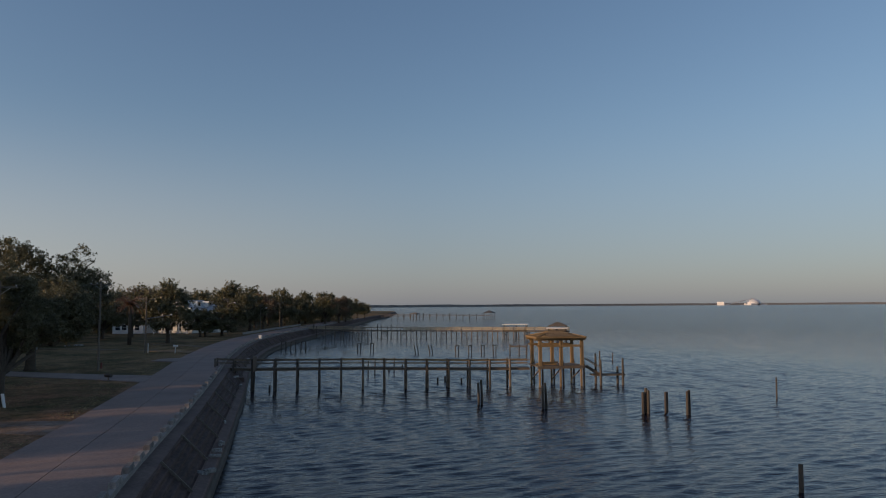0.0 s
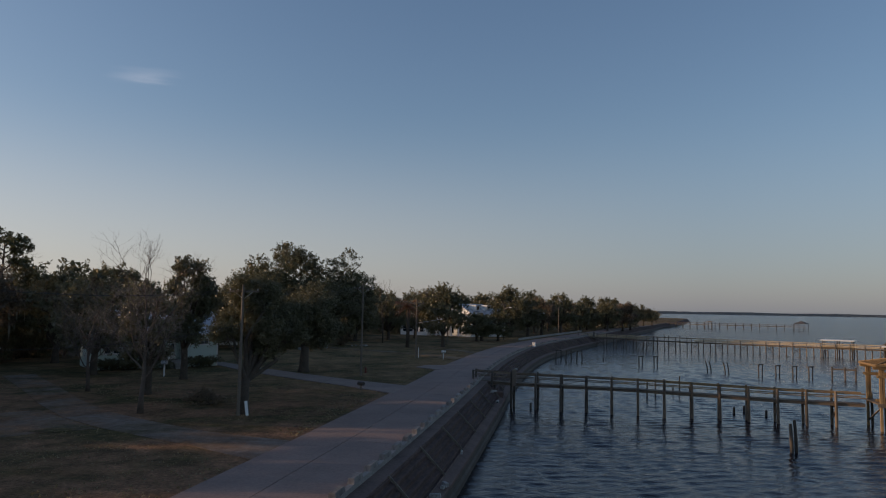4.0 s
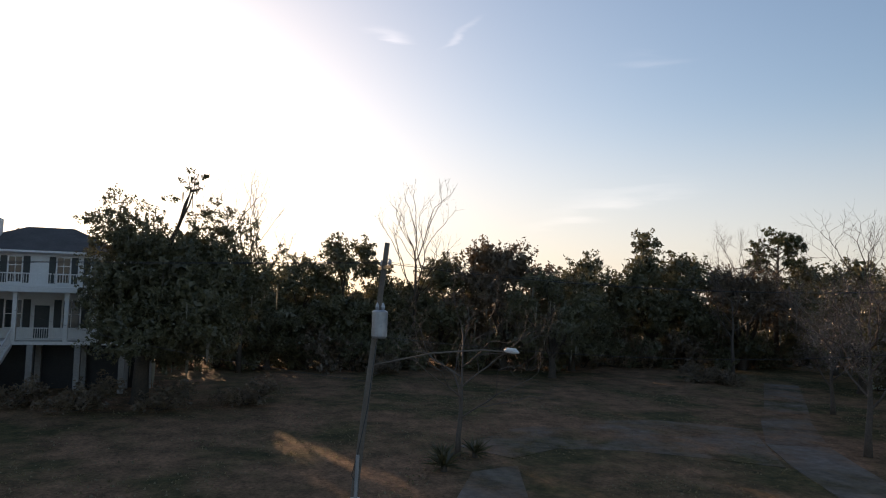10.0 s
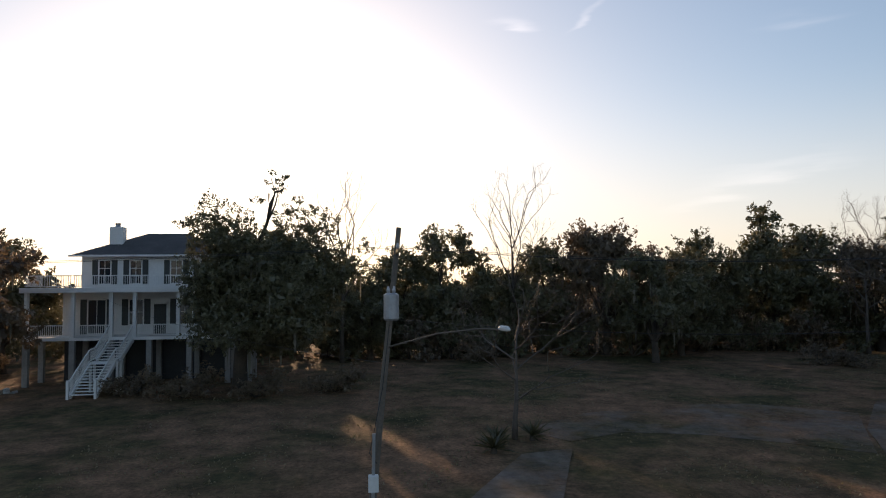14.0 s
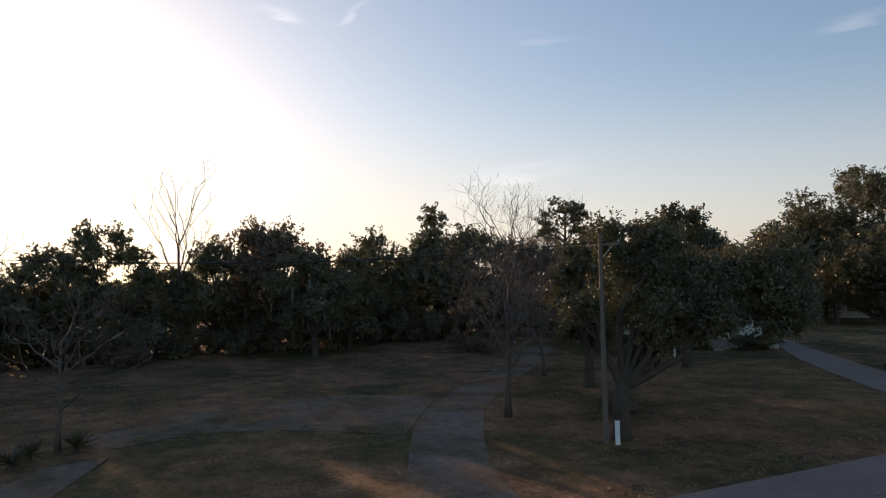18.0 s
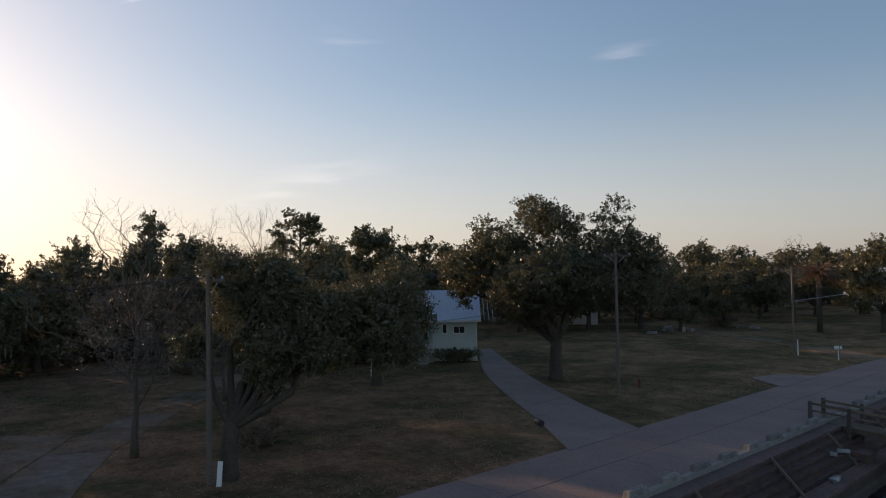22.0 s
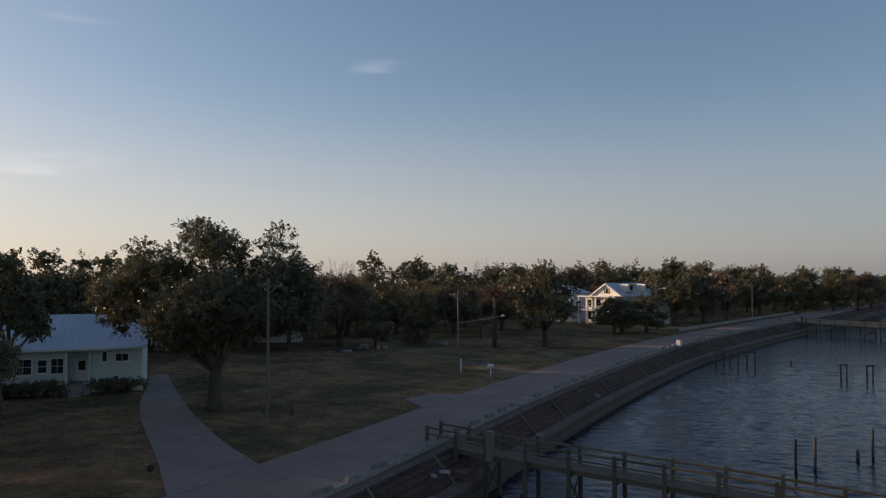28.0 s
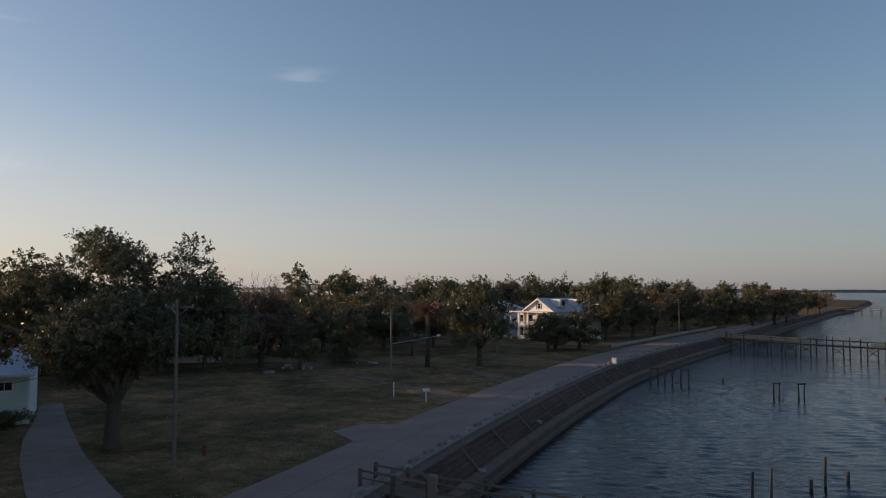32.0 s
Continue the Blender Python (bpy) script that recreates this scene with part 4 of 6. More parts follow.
for kit, x, y, sc, tall in ((OAK_A, -110, 33, 1.0, 1.05), (OAK_D, -109, 38.5, 1.15, 1.1), (OAK_B, -111, 43, 1.05, 1.0), (OAK_A, -110, 50, 1.15, 1.0), (OAK_C, -106, 56, 1.25, 1.1), (OAK_E, -98, 58.0, 1.0, 0.95),
                            (OAK_D, -104, 63.5, 1.0, 0.98), (OAK_A, -110, 68.5, 1.1, 1.12), (OAK_B, -109, 77.2, 1.35, 1.12), (OAK_D, -108, 82, 1.25, 1.0), (OAK_C, -104, 87, 1.2, 1.0),
                            (OAK_A, -108, 101, 1.3, 1.0), (OAK_B, -104, 107, 1.3, 1.0), (OAK_E, -103, 113, 1.25, 1.0), (OAK_D, -104, 120, 1.2, 1.0), (OAK_A, -98, 95, 1.15, 1.0),
                            (OAK_A, -101, -3, 1.15, 1.0), (OAK_C, -104, -10, 1.2, 1.0), (OAK_B, -98, -17, 1.25, 1.0), (OAK_D, -108, -24, 1.3, 1.0), (OAK_A, -96, -30, 1.2, 1.0), (OAK_E, -108, 8, 1.1, 1.0), (OAK_B, -112, 18, 1.15, 1.0), (OAK_D, -109, 25.5, 0.9, 0.95), (OAK_A, -107, 30.5, 0.85, 0.9)):
    plant(kit, x, y, sc, (x * 37 + y * 91) % 360, tall, "live_oak", "live oak with hanging moss in the dense row behind the lawn" if "moss" in kit else "live oak in the dense row behind the lawn", "tree", ROW)
for kit, x, y, sc in ((OAK_A, -122, 66, 0.72), (OAK_D, -121, 71, 0.7), (OAK_A, -123, 76.5, 0.74), (OAK_D, -113.5, 70.2, 0.5), (OAK_E, -122, 47, 0.72), (OAK_D, -90, 136.5, 0.95), (OAK_A, -93, 131, 1.0)):
    plant(kit, x, y, sc, y * 71 % 360, 1, "live_oak", "smaller live oak standing behind the row", "tree", ROW)
SHORE = "oaks along the shore"
for kit, x, y, sc, tall, label in ((OAK_C, -83.6, 141.0, 1.15, 0.95, "round brown-green oak at the back of the lawn"), (OAK_D, -77, 141, 0.62, 1.0, "small dark oak among rubble on the lawn"), (OAK_D, -76, 152.5, 0.78, 1.0, "small dark oak at the back of the lawn"),
                                   (OAK_A, -54.8, 155.5, 1.15, 1.05, "dark live oak near the shore road"), (OAK_D, -50.6, 184.2, 0.85, 0.74, "low dark oak before the white house"), (OAK_A, -49.5, 186, 0.95, 0.66, "low dark oak before the white house"), (OAK_D, -45.6, 189.5, 1.0, 0.66, "low dark oak before the white house"),
                                   (OAK_A, -44, 215, 1.35, 1.0, "live oak above the low white wall"), (OAK_B, -39, 224, 1.25, 1.0, "live oak above the low white wall"), (OAK_C, -35, 236, 1.15, 1.0, "live oak above the low white wall")):
    plant(kit, x, y, sc, (x * 53 + y * 17) % 360, tall, "live_oak", label, "tree", SHORE)
for kit, x, y, sc in ((OAK_A, 14, 398, 1.0), (OAK_B, 20, 412, 1.05), (OAK_D, 8, 404, 0.9), (OAK_A, 28, 436, 0.8)):
    plant(kit, x, y, sc, y, 1, "live_oak", "live oak on the point far along the shore", "tree", SHORE)
plant(PALM, -61.5, 151.2, 1.0, 0, 1, "palm_tree", "date palm with drooping brownish fronds")
rng = np.random.default_rng(77)
kits = (OAK_A, OAK_B, OAK_C, OAK_D, OAK_E)
back = [(-96, 128), (-99, 137), (-95, 146), (-101, 155), (-93, 160), (-86, 166), (-97, 171), (-80, 172), (-90, 181), (-74, 180), (-84, 190), (-98, 195), (-70, 193), (-72, 229), (-84, 226), (-60, 233), (-66, 243), (-52, 246), (-44, 252), (-56, 258),
        (-36, 256), (-46, 268), (-28, 262), (-34, 276), (-20, 280), (-27, 292), (-10, 296), (-18, 308), (-2, 314), (-10, 325), (4, 332), (-5, 344), (-110, 180), (-105, 225), (-88, 245), (-75, 262)]
for x, y in back:
    plant(kits[int(rng.integers(0, 5))], x + rng.uniform(-2, 2), y + rng.uniform(-2, 2), rng.uniform(1.0, 1.28), rng.uniform(0, 360), rng.uniform(0.9, 1.05) * (0.87 if y < 200 else 1.0), "live_oak", "live oak among the houses along the shore", "tree", SHORE)
for x, y in ((-90, 150), (-70, 165), (-97, 163)):
    plant(BARE_C, x, y, 0.85, x * 7, 1, "bare_tree", "leafless tree among the oaks along the shore")
HEDGE = "undergrowth below the oaks"
for k in range(46):
    y = 26 + k * 2.15
    x = -107 + 5 * noise.noise((y * 0.11, 0, 4)) + rng.uniform(-2.5, 2.5)
    plant((SHRUB_A, SHRUB_B)[int(rng.integers(0, 2))], x, y, rng.uniform(0.9, 1.6), rng.uniform(0, 360), rng.uniform(0.9, 1.5), "shrub", "tangled evergreen undergrowth below the oaks", "shrub", HEDGE)
for x, y, sc, label in ((-93.2, 72.4, 0.95, "low brown bush on the lawn"), (-91.2, 74.0, 0.8, "low brown bush on the lawn"), (-62.5, 66.0, 0.55, "low clump of brush beside a tree"), (-60.5, 64.6, 0.5, "low clump of brush beside a tree"), (-76, 152, 0.9, "bush at the back of the lawn"), (-86, 13, 0.9, "bush below a live oak beside the raised house"), (-84, 17, 1.0, "bush below a live oak beside the raised house"), (-83.5, 22, 0.9, "bush below a live oak beside the raised house"), (-85, 27.5, 0.9, "bush below a live oak beside the raised house"), (-103, 9, 1.5, "bush beside the raised house"), (-97, -4, 1.3, "bush beside the raised house")):
    plant(SHRUB_B, x, y, sc, x * 31 % 360, 0.75, "shrub", label, "shrub")


def woods(name, label, line, depth, low, high, leaves, size, material, seed):
    """Far woods: one mass of leaf clumps along a line."""
    rng = np.random.default_rng(seed)
    blobs = []
    for (xa, ya), (xb, yb) in zip(line, line[1:]):
        n = max(1, int(math.hypot(xb - xa, yb - ya) / 3.2))
        for i in range(n):
            t = (i + rng.uniform(0, 1)) / n
            h = rng.uniform(low, high)
            x, y = xa + (xb - xa) * t + rng.uniform(-depth, depth), ya + (yb - ya) * t + rng.uniform(-depth, depth)
            for z in np.arange(1.2, h, 2.6):
                blobs.append((x + rng.uniform(-1.5, 1.5), y + rng.uniform(-1.5, 1.5), z, rng.uniform(1.8, 3.0), rng.uniform(1.2, 2.0)))
    tagged(new(name, leaf_mesh(name, rng, clumps(rng, blobs, leaves, size, 20), size, material, 3)), label, "woods", "", "stuff")


woods("far_woods", "dense dark woods behind the oaks", [(-128, -60), (-126, 20), (-128, 90), (-118, 130), (-116, 190), (-108, 240), (-92, 275)], 6, 5, 8.5, 45000, 0.34, M_OAK, 5)
woods("far_woods", "dense dark woods behind the shore houses", [(-92, 275), (-62, 300), (-36, 330), (-14, 362), (4, 400)], 5, 8, 12, 30000, 0.36, M_OAK, 6)
woods("far_woods", "thick undergrowth between the shore oaks", [(-103, 128), (-99, 160), (-92, 196), (-76, 236), (-48, 266), (-25, 296), (-4, 330), (10, 372)], 5, 4, 8.5, 60000, 0.26, M_OAK, 8)
woods("far_woods", "thick undergrowth below the oak row", [(-112, -40), (-113, 0), (-112, 30), (-114, 60), (-112, 100), (-106, 128)], 4, 1.6, 4.2, 36000, 0.22, M_OAK, 9)
woods("far_woods", "tall dark woods inland of the shore houses", [(-124, 220), (-120, 245), (-102, 285), (-70, 312), (-40, 340)], 5, 11, 14.4, 58000, 0.5, M_OAK, 12)
woods("far_woods", "dark woods inland at the back of the lawn", [(-132, 122), (-128, 190), (-124, 220)], 5, 8.5, 11.2, 36000, 0.45, M_OAK, 13)
woods("far_woods", "dense dark understorey behind the raised house and the lawn", [(-120, -45), (-118, 0), (-115, 24), (-117, 60), (-118, 100)], 4, 4.5, 7.4, 46000, 0.28, M_OAK, 21)
woods("far_woods", "distant trees on the point", [(12, 545), (22, 575), (40, 640), (60, 720), (90, 830)], 5, 5, 9, 9000, 0.6, M_OAK, 7)


# ---- utility poles and wires ----
def pole(x, y, h, label, top=None, braces=True):
    t = thing("utility_pole", pose(x, y, 0), label, "utility pole", "poles along the road")
    dx, dy = top or (0, 0)
    k = (h + 0.35) / h
    part("shaft", Shape().tube([(0, 0, -0.3), (dx * 0.5, dy * 0.5, h * 0.5), (dx * k, dy * k, h * k)], [0.135, 0.115, 0.09], 10), M_POLE, t)
    return t


def arm(t, h, dx=0.0, dy=0.0, half=1.2):
    part("crossarm", Shape().box(dx - half, dy + 0.11, h - 0.06, dx + half, dy + 0.21, h + 0.06, 0.015), M_POLE, t)
    for sx in (-1, 1):
        part("brace", Shape().beam((dx + sx * 0.7, dy + 0.16, h - 0.05), (dx, dy + 0.13, h - 0.6), 0.03, 0.03), M_GREY, t)
    for ox in (-half + 0.1, -half + 0.75, half - 0.1):
        part("insulator", Shape().tube([(dx + ox, dy + 0.16, h + 0.06), (dx + ox, dy + 0.16, h + 0.12), (dx + ox, dy + 0.16, h + 0.2)], [0.035, 0.06, 0.03], 7), M_GREY, t)


POLES = [(-57.8, 29.6, 9.5), (-55.9, 60.0, 9.35), (-55.1, 91.6, 10.5), (-54.5, 123.5, 9.0), (-55.6, 167.8, 7.9), (-44.4, 194.0, 9.5), (-35.9, 221.6, 8.0), (-29.4, 243.5, 8.8)]
pa = pole(*POLES[0], "leaning wooden utility pole with a grey transformer and long lamp arm", (-0.2, 1.0))
part("crossarm", Shape().beam((-0.75, 0.9, 8.95), (0.75, 1.0, 9.0), 0.1, 0.12), M_NEWWOOD, pa, "pale wooden crossarm")
for ox in (-0.6, 0.6):
    part("insulator", Shape().tube([(ox, 0.95, 9.03), (ox, 0.95, 9.12), (ox, 0.95, 9.25)], [0.04, 0.07, 0.03], 7), M_GREY, pa)
tr = part("transformer", Shape().tube([(0.38, 0.72, 6.55), (0.38, 0.72, 6.62), (0.38, 0.72, 7.45), (0.38, 0.72, 7.5)], [0.22, 0.27, 0.27, 0.2], 14), M_GREY, pa, "grey transformer can")
for oy in (-0.1, 0.1):
    part("bushing", Shape().tube([(0.38, 0.72 + oy, 7.5), (0.38, 0.72 + oy, 7.6), (0.38, 0.72 + oy, 7.75)], [0.05, 0.07, 0.025], 7), M_GREY, tr)
part("bracket", Shape().box(0.05, 0.62, 6.8, 0.2, 0.82, 7.3), M_GREY, tr)
la = part("lamp_arm", Shape().tube([(0.0, 0.65, 5.6), (1.6, 2.2, 6.15), (3.2, 3.4, 6.4), (4.1, 3.85, 6.42)], [0.03, 0.027, 0.025, 0.022], 7), M_POLE, pa, "long grey lamp arm")
part("lamp_head", Shape().tube([(4.0, 3.8, 6.45), (4.1, 3.85, 6.47), (4.36, 3.97, 6.46), (4.5, 4.03, 6.43)], [0.04, 0.08, 0.09, 0.03], 10), M_WHITE, la, "pale street lamp head")
part("guard_pipe", Shape().tube([(0.55, 0.05, 0), (0.55, 0.1, 2.7)], [0.06, 0.06], 8), M_GREY, pa, "grey conduit pipe")
part("meter_box", Shape().box(0.42, -0.1, 0.75, 0.7, 0.25, 1.3, 0.03), M_WHITE, pa, "white meter box")
part("cable", Shape().tube([(0.2, 0.2, 1.6), (0.4, -0.05, 2.0), (0.55, 0.1, 2.75), (0.4, 0.4, 4.2), (0.3, 0.65, 6.4)], [0.015] * 5, 5), M_DARK, pa)
for k, (x, y, h) in enumerate(POLES[1:]):
    t = pole(x, y, h, ("wooden utility pole standing against a live oak" if k == 0 else "weathered wooden utility pole with one crossarm"))
    if k not in (3, 5):
        arm(t, h - 0.15)
    if k in (4, 5):
        part("lamp_arm", Shape().tube([(0, 0, h - 1.4), (0.8, -0.3, h - 1.0), (1.5, -0.5, h - 0.95)], [0.04, 0.04, 0.03], 6), M_GREY, t)
        part("lamp_head", Shape().tube([(1.4, -0.47, h - 0.97), (1.7, -0.57, h - 0.93), (2.0, -0.67, h - 0.98)], [0.06, 0.14, 0.05], 8), M_WHITE, t, "pale street lamp head")
    if k == 2:
        part("lamp_arm", Shape().tube([(0, 0, 5.6), (2.2, 3.0, 6.0), (3.2, 5.5, 6.2)], [0.04, 0.035, 0.03], 6), M_GREY, t)
        part("lamp_head", Shape().tube([(3.15, 5.4, 6.2), (3.25, 5.7, 6.25), (3.35, 6.1, 6.2)], [0.06, 0.15, 0.05], 8), M_WHITE, t, "pale street lamp head")
        part("cable_guard", Shape().tube([(0.5, -0.35, 0), (0.5, -0.35, 1.6)], [0.06, 0.06], 8), M_WHITE, t, "white cable guard")


def wire(a, b, sag, r=0.008):
    a, b = Vector(a), Vector(b)
    pts = []
    for i in range(13):
        t = i / 12
        p = a.lerp(b, t)
        p.z -= sag * 4 * t * (1 - t)
        pts.append(p)
    solid("power_line", Shape().tube(pts, [r] * 13, 4, cap=False), M_DARK, "thin dark power line sagging between poles", "cable", "", "power lines")


tops = [(-58.0, 30.55, 9.15)] + [(x, y + 0.16, h + 0.03) for x, y, h in POLES[1:]]
for a, b in zip(tops, tops[1:]):
    for ox in (-1.1, -0.45, 1.1):
        wire((a[0] + ox * (0.5 if a[1] < 31 else 1), a[1], a[2]), (b[0] + ox, b[1], b[2]), 0.7)
    wire((a[0], a[1], a[2] - 2.6), (b[0], b[1], b[2] - 2.6), 0.8, 0.011)
for ox in (-0.5, 0.5):
    wire((-58.0 + ox, 30.5, 9.15), (-60 + ox, -30, 9.3), 0.8)
wire((-58.0, 30.2, 5.0), (-91.0, 9.0, 7.0), 0.6)

# ---- small things by the road ----
m = thing("mailbox", pose(-49.6, 121.5, 0, 0, 0, 20), "white mailbox on a white post by the road", "mailbox")
part("post", Shape().box(-0.06, -0.06, -0.1, 0.06, 0.06, 1.05), M_WHITE, m)
part("box", Shape().tube([(-0.35, 0, 1.18), (-0.34, 0, 1.18), (0.34, 0, 1.18), (0.35, 0, 1.18)], [0.1, 0.19, 0.19, 0.1], 10), M_WHITE, m)
part("flag", Shape().box(0.1, -0.22, 1.15, 0.14, -0.2, 1.42), M_RED, m, "small red flag")
m = thing("mailbox", pose(-51.3, 77.7, 0, 0, 0, -30), "dark mailbox on a short post beside the driveway", "mailbox")
part("post", Shape().box(-0.05, -0.05, -0.1, 0.05, 0.05, 0.5), M_POLE, m)
part("box", Shape().tube([(-0.36, 0, 0.62), (-0.35, 0, 0.62), (0.35, 0, 0.62), (0.36, 0, 0.62)], [0.1, 0.2, 0.2, 0.1], 10), M_BLACK, m)
m = thing("birdhouse", pose(-75.9, 84.0, 0), "small pale birdhouse on a white post on the lawn", "birdhouse")
part("post", Shape().box(-0.06, -0.06, -0.1, 0.06, 0.06, 1.3), M_WHITE, m)
part("house", Shape().box(-0.3, -0.22, 1.3, 0.3, 0.22, 1.5).add([(-0.34, -0.26, 1.5), (0.34, -0.26, 1.5), (0.34, 0.26, 1.5), (-0.34, 0.26, 1.5), (-0.34, 0, 1.72), (0.34, 0, 1.72)], [(0, 1, 5, 4), (2, 3, 4, 5), (0, 4, 3), (1, 2, 5), (3, 2, 1, 0)]), M_GREY, m)
solid("marker_board", Shape().beam((-55.25, 60.15, -0.05), (-55.5, 60.35, 1.0), 0.22, 0.08), M_WHITE, "white board leaning against a tree trunk", "board")
m = thing("fire_hydrant", pose(-55.4, 94.9, 0), "small red fire hydrant in the grass", "hydrant")
part("barrel", Shape().tube([(0, 0, -0.05), (0, 0, 0.5), (0, 0, 0.58)], [0.13, 0.12, 0.16], 10), M_RED, m)
part("cap", Shape().tube([(0, 0, 0.58), (0, 0, 0.68), (0, 0, 0.74)], [0.15, 0.1, 0.03], 10), M_RED, m)


def yucca(x, y, sc):
    rng = np.random.default_rng(int(abs(x * 10)))
    t = thing("yucca", pose(x, y, 0) @ Matrix.Scale(sc, 4), "spiky yucca clump on the lawn", "plant")
    part("stem", Shape().tube([(0, 0, -0.1), (0, 0, 0.2)], [0.14, 0.12], 7), M_BARK, t)
    for k in range(46):
        a, lift = rng.uniform(0, 6.28), rng.uniform(-0.1, 1.6)
        d = Vector((math.cos(a), math.sin(a), lift)).normalized()
        s = d.cross(Vector((0, 0, 1))).normalized() * 0.05
        l = rng.uniform(0.7, 1.15)
        o = Vector((0, 0, 0.16))
        sh = Shape().add([o - s, o + s, o + d * l * 0.6 + s * 0.8, o + d * l + Vector((0, 0, -0.08)), o + d * l * 0.6 - s * 0.8], [(0, 1, 2, 3, 4)])
        part("leaf", sh, M_PALM, t)


yucca(-65.0, 35.4, 1.2)
yucca(-66.8, 35.9, 1.0)
yucca(-67.3, 37.8, 1.1)
yucca(-86.0, 27.0, 1.1)
yucca(-86.8, 28.4, 1.2)


def rubble(x, y, count, spread, label, high=0.5):
    rng = np.random.default_rng(int(abs(x * 7 + y)))
    t = thing("rubble_heap", pose(x, y, 0), label, "rubble")
    for k in range(count):
        s = rng.uniform(0.12, 0.36)
        sh = Shape().box(-s, -s * 0.7, -0.05, s, s * 0.7, rng.uniform(0.1, high * 0.75), 0.04)
        ob = part("chunk", sh, M_DEBRIS, t)
        ob.matrix_basis = pose(rng.uniform(-spread, spread), rng.uniform(-0.6, 0.6), 0, rng.uniform(-12, 12), rng.uniform(-12, 12), rng.uniform(0, 180))


def debris(s, off, z, pieces, label):
    """Pale broken slabs and driftwood left on the revetment."""
    rng = np.random.default_rng(int(s * 10))
    o = on_edge(s, off)
    t = thing("debris_heap", pose(o[0], o[1], z), label, "debris")
    for k in range(pieces):
        w, l = rng.uniform(0.06, 0.14), rng.uniform(0.12, 0.4)
        ob = part("chunk", Shape().box(-l, -w, -0.06, l, w, rng.uniform(0.08, 0.2), 0.03), M_DEBRIS, t)
        ob.matrix_basis = pose(rng.uniform(-0.3, 0.3), rng.uniform(-0.9, 0.9), 0, rng.uniform(-8, 8), rng.uniform(-8, 8), rng.uniform(0, 180))


for y, off, z, pieces in ((41.5, 2.95, -1.8, 4), (47, 2.9, -1.78, 2), (50.2, 2.85, -1.76, 2), (60.0, 2.85, -1.76, 1), (86.0, 2.85, -1.76, 3), (89.0, 2.1, -1.02, 2), (104.0, 2.85, -1.76, 1), (123.0, 2.5, -1.4, 1), (35.0, 2.9, -1.78, 2)):
    debris(s_at(y), off, z, pieces, "pale broken rubble lying on the revetment ledge")
rubble(-78.8, 135.7, 5, 0.7, "small heap of pale rubble on the lawn")
rubble(-78.0, 141.5, 14, 2.4, "heap of pale rubble and branches under a small oak", 0.9)
rubble(-88.5, 165.9, 12, 2.0, "heap of pale rubble at the back of the lawn", 0.9)
rubble(-71.6, 151.4, 7, 1.6, "low line of pale rubble at the back of the lawn", 0.4)
rubble(-88.5, 3.5, 5, 0.8, "pale bags lying below the raised house", 0.5)

# ---- houses ----
def window(parent, x0, z0, x1, z1, y, mullions=1, rails=1, shutters=0.0, mat=None):
    """A window in a wall that faces -y: frame proud of the wall, panes set back in it, sill, perhaps shutters."""
    mat = mat or M_WHITE
    w = part("window", Shape().box(x0 - 0.08, y - 0.05, z1, x1 + 0.08, y + 0.06, z1 + 0.1).box(x0 - 0.08, y - 0.05, z0 - 0.08, x0, y + 0.06, z1).box(x1, y - 0.05, z0 - 0.08, x1 + 0.08, y + 0.06, z1), mat, parent)
    part("sill", Shape().box(x0 - 0.12, y - 0.1, z0 - 0.15, x1 + 0.12, y + 0.02, z0 - 0.07), mat, w)
    nx, nz = mullions + 1, rails + 1
    for i in range(nx):
        for j in range(nz):
            a, b = x0 + (x1 - x0) * i / nx, x0 + (x1 - x0) * (i + 1) / nx
            c, d = z0 + (z1 - z0) * j / nz, z0 + (z1 - z0) * (j + 1) / nz
            part("pane", Shape().box(a + 0.025, y - 0.02, c + 0.025, b - 0.025, y + 0.0, d - 0.025), M_GLASS, w, "dark reflecting glass")
    part("sash", Shape().box(x0, y - 0.012, z0 - 0.07, x1, y + 0.004, z1), mat, w)
    if shutters:
        for a, b in ((x0 - 0.1 - shutters, x0 - 0.1), (x1 + 0.1, x1 + 0.1 + shutters)):
            part("shutter", Shape().box(a, y - 0.06, z0 - 0.05, b, y - 0.003, z1 + 0.05, 0.01), M_SHUTTER, w, "dark louvred shutter")
    return w


def railing(parent, a, b, top, bars=0.14, name="railing", mat=None):
    """A railing with rails and separate balusters from a to b (floor points)."""
    mat = mat or M_WHITE
    a, b = Vector(a), Vector(b)
    r = part(name, Shape().beam(a + Vector((0, 0, top)), b + Vector((0, 0, top)), 0.09, 0.07).beam(a + Vector((0, 0, 0.12)), b + Vector((0, 0, 0.12)), 0.07, 0.06), mat, parent)
    n = max(1, int((b - a).length / bars))
    for i in range(n):
        p = a.lerp(b, (i + 0.5) / n)
        part("baluster", Shape().beam(p + Vector((0, 0, 0.14)), p + Vector((0, 0, top - 0.03)), 0.035, 0.035, (1, 0, 0)), mat, r)
    return r


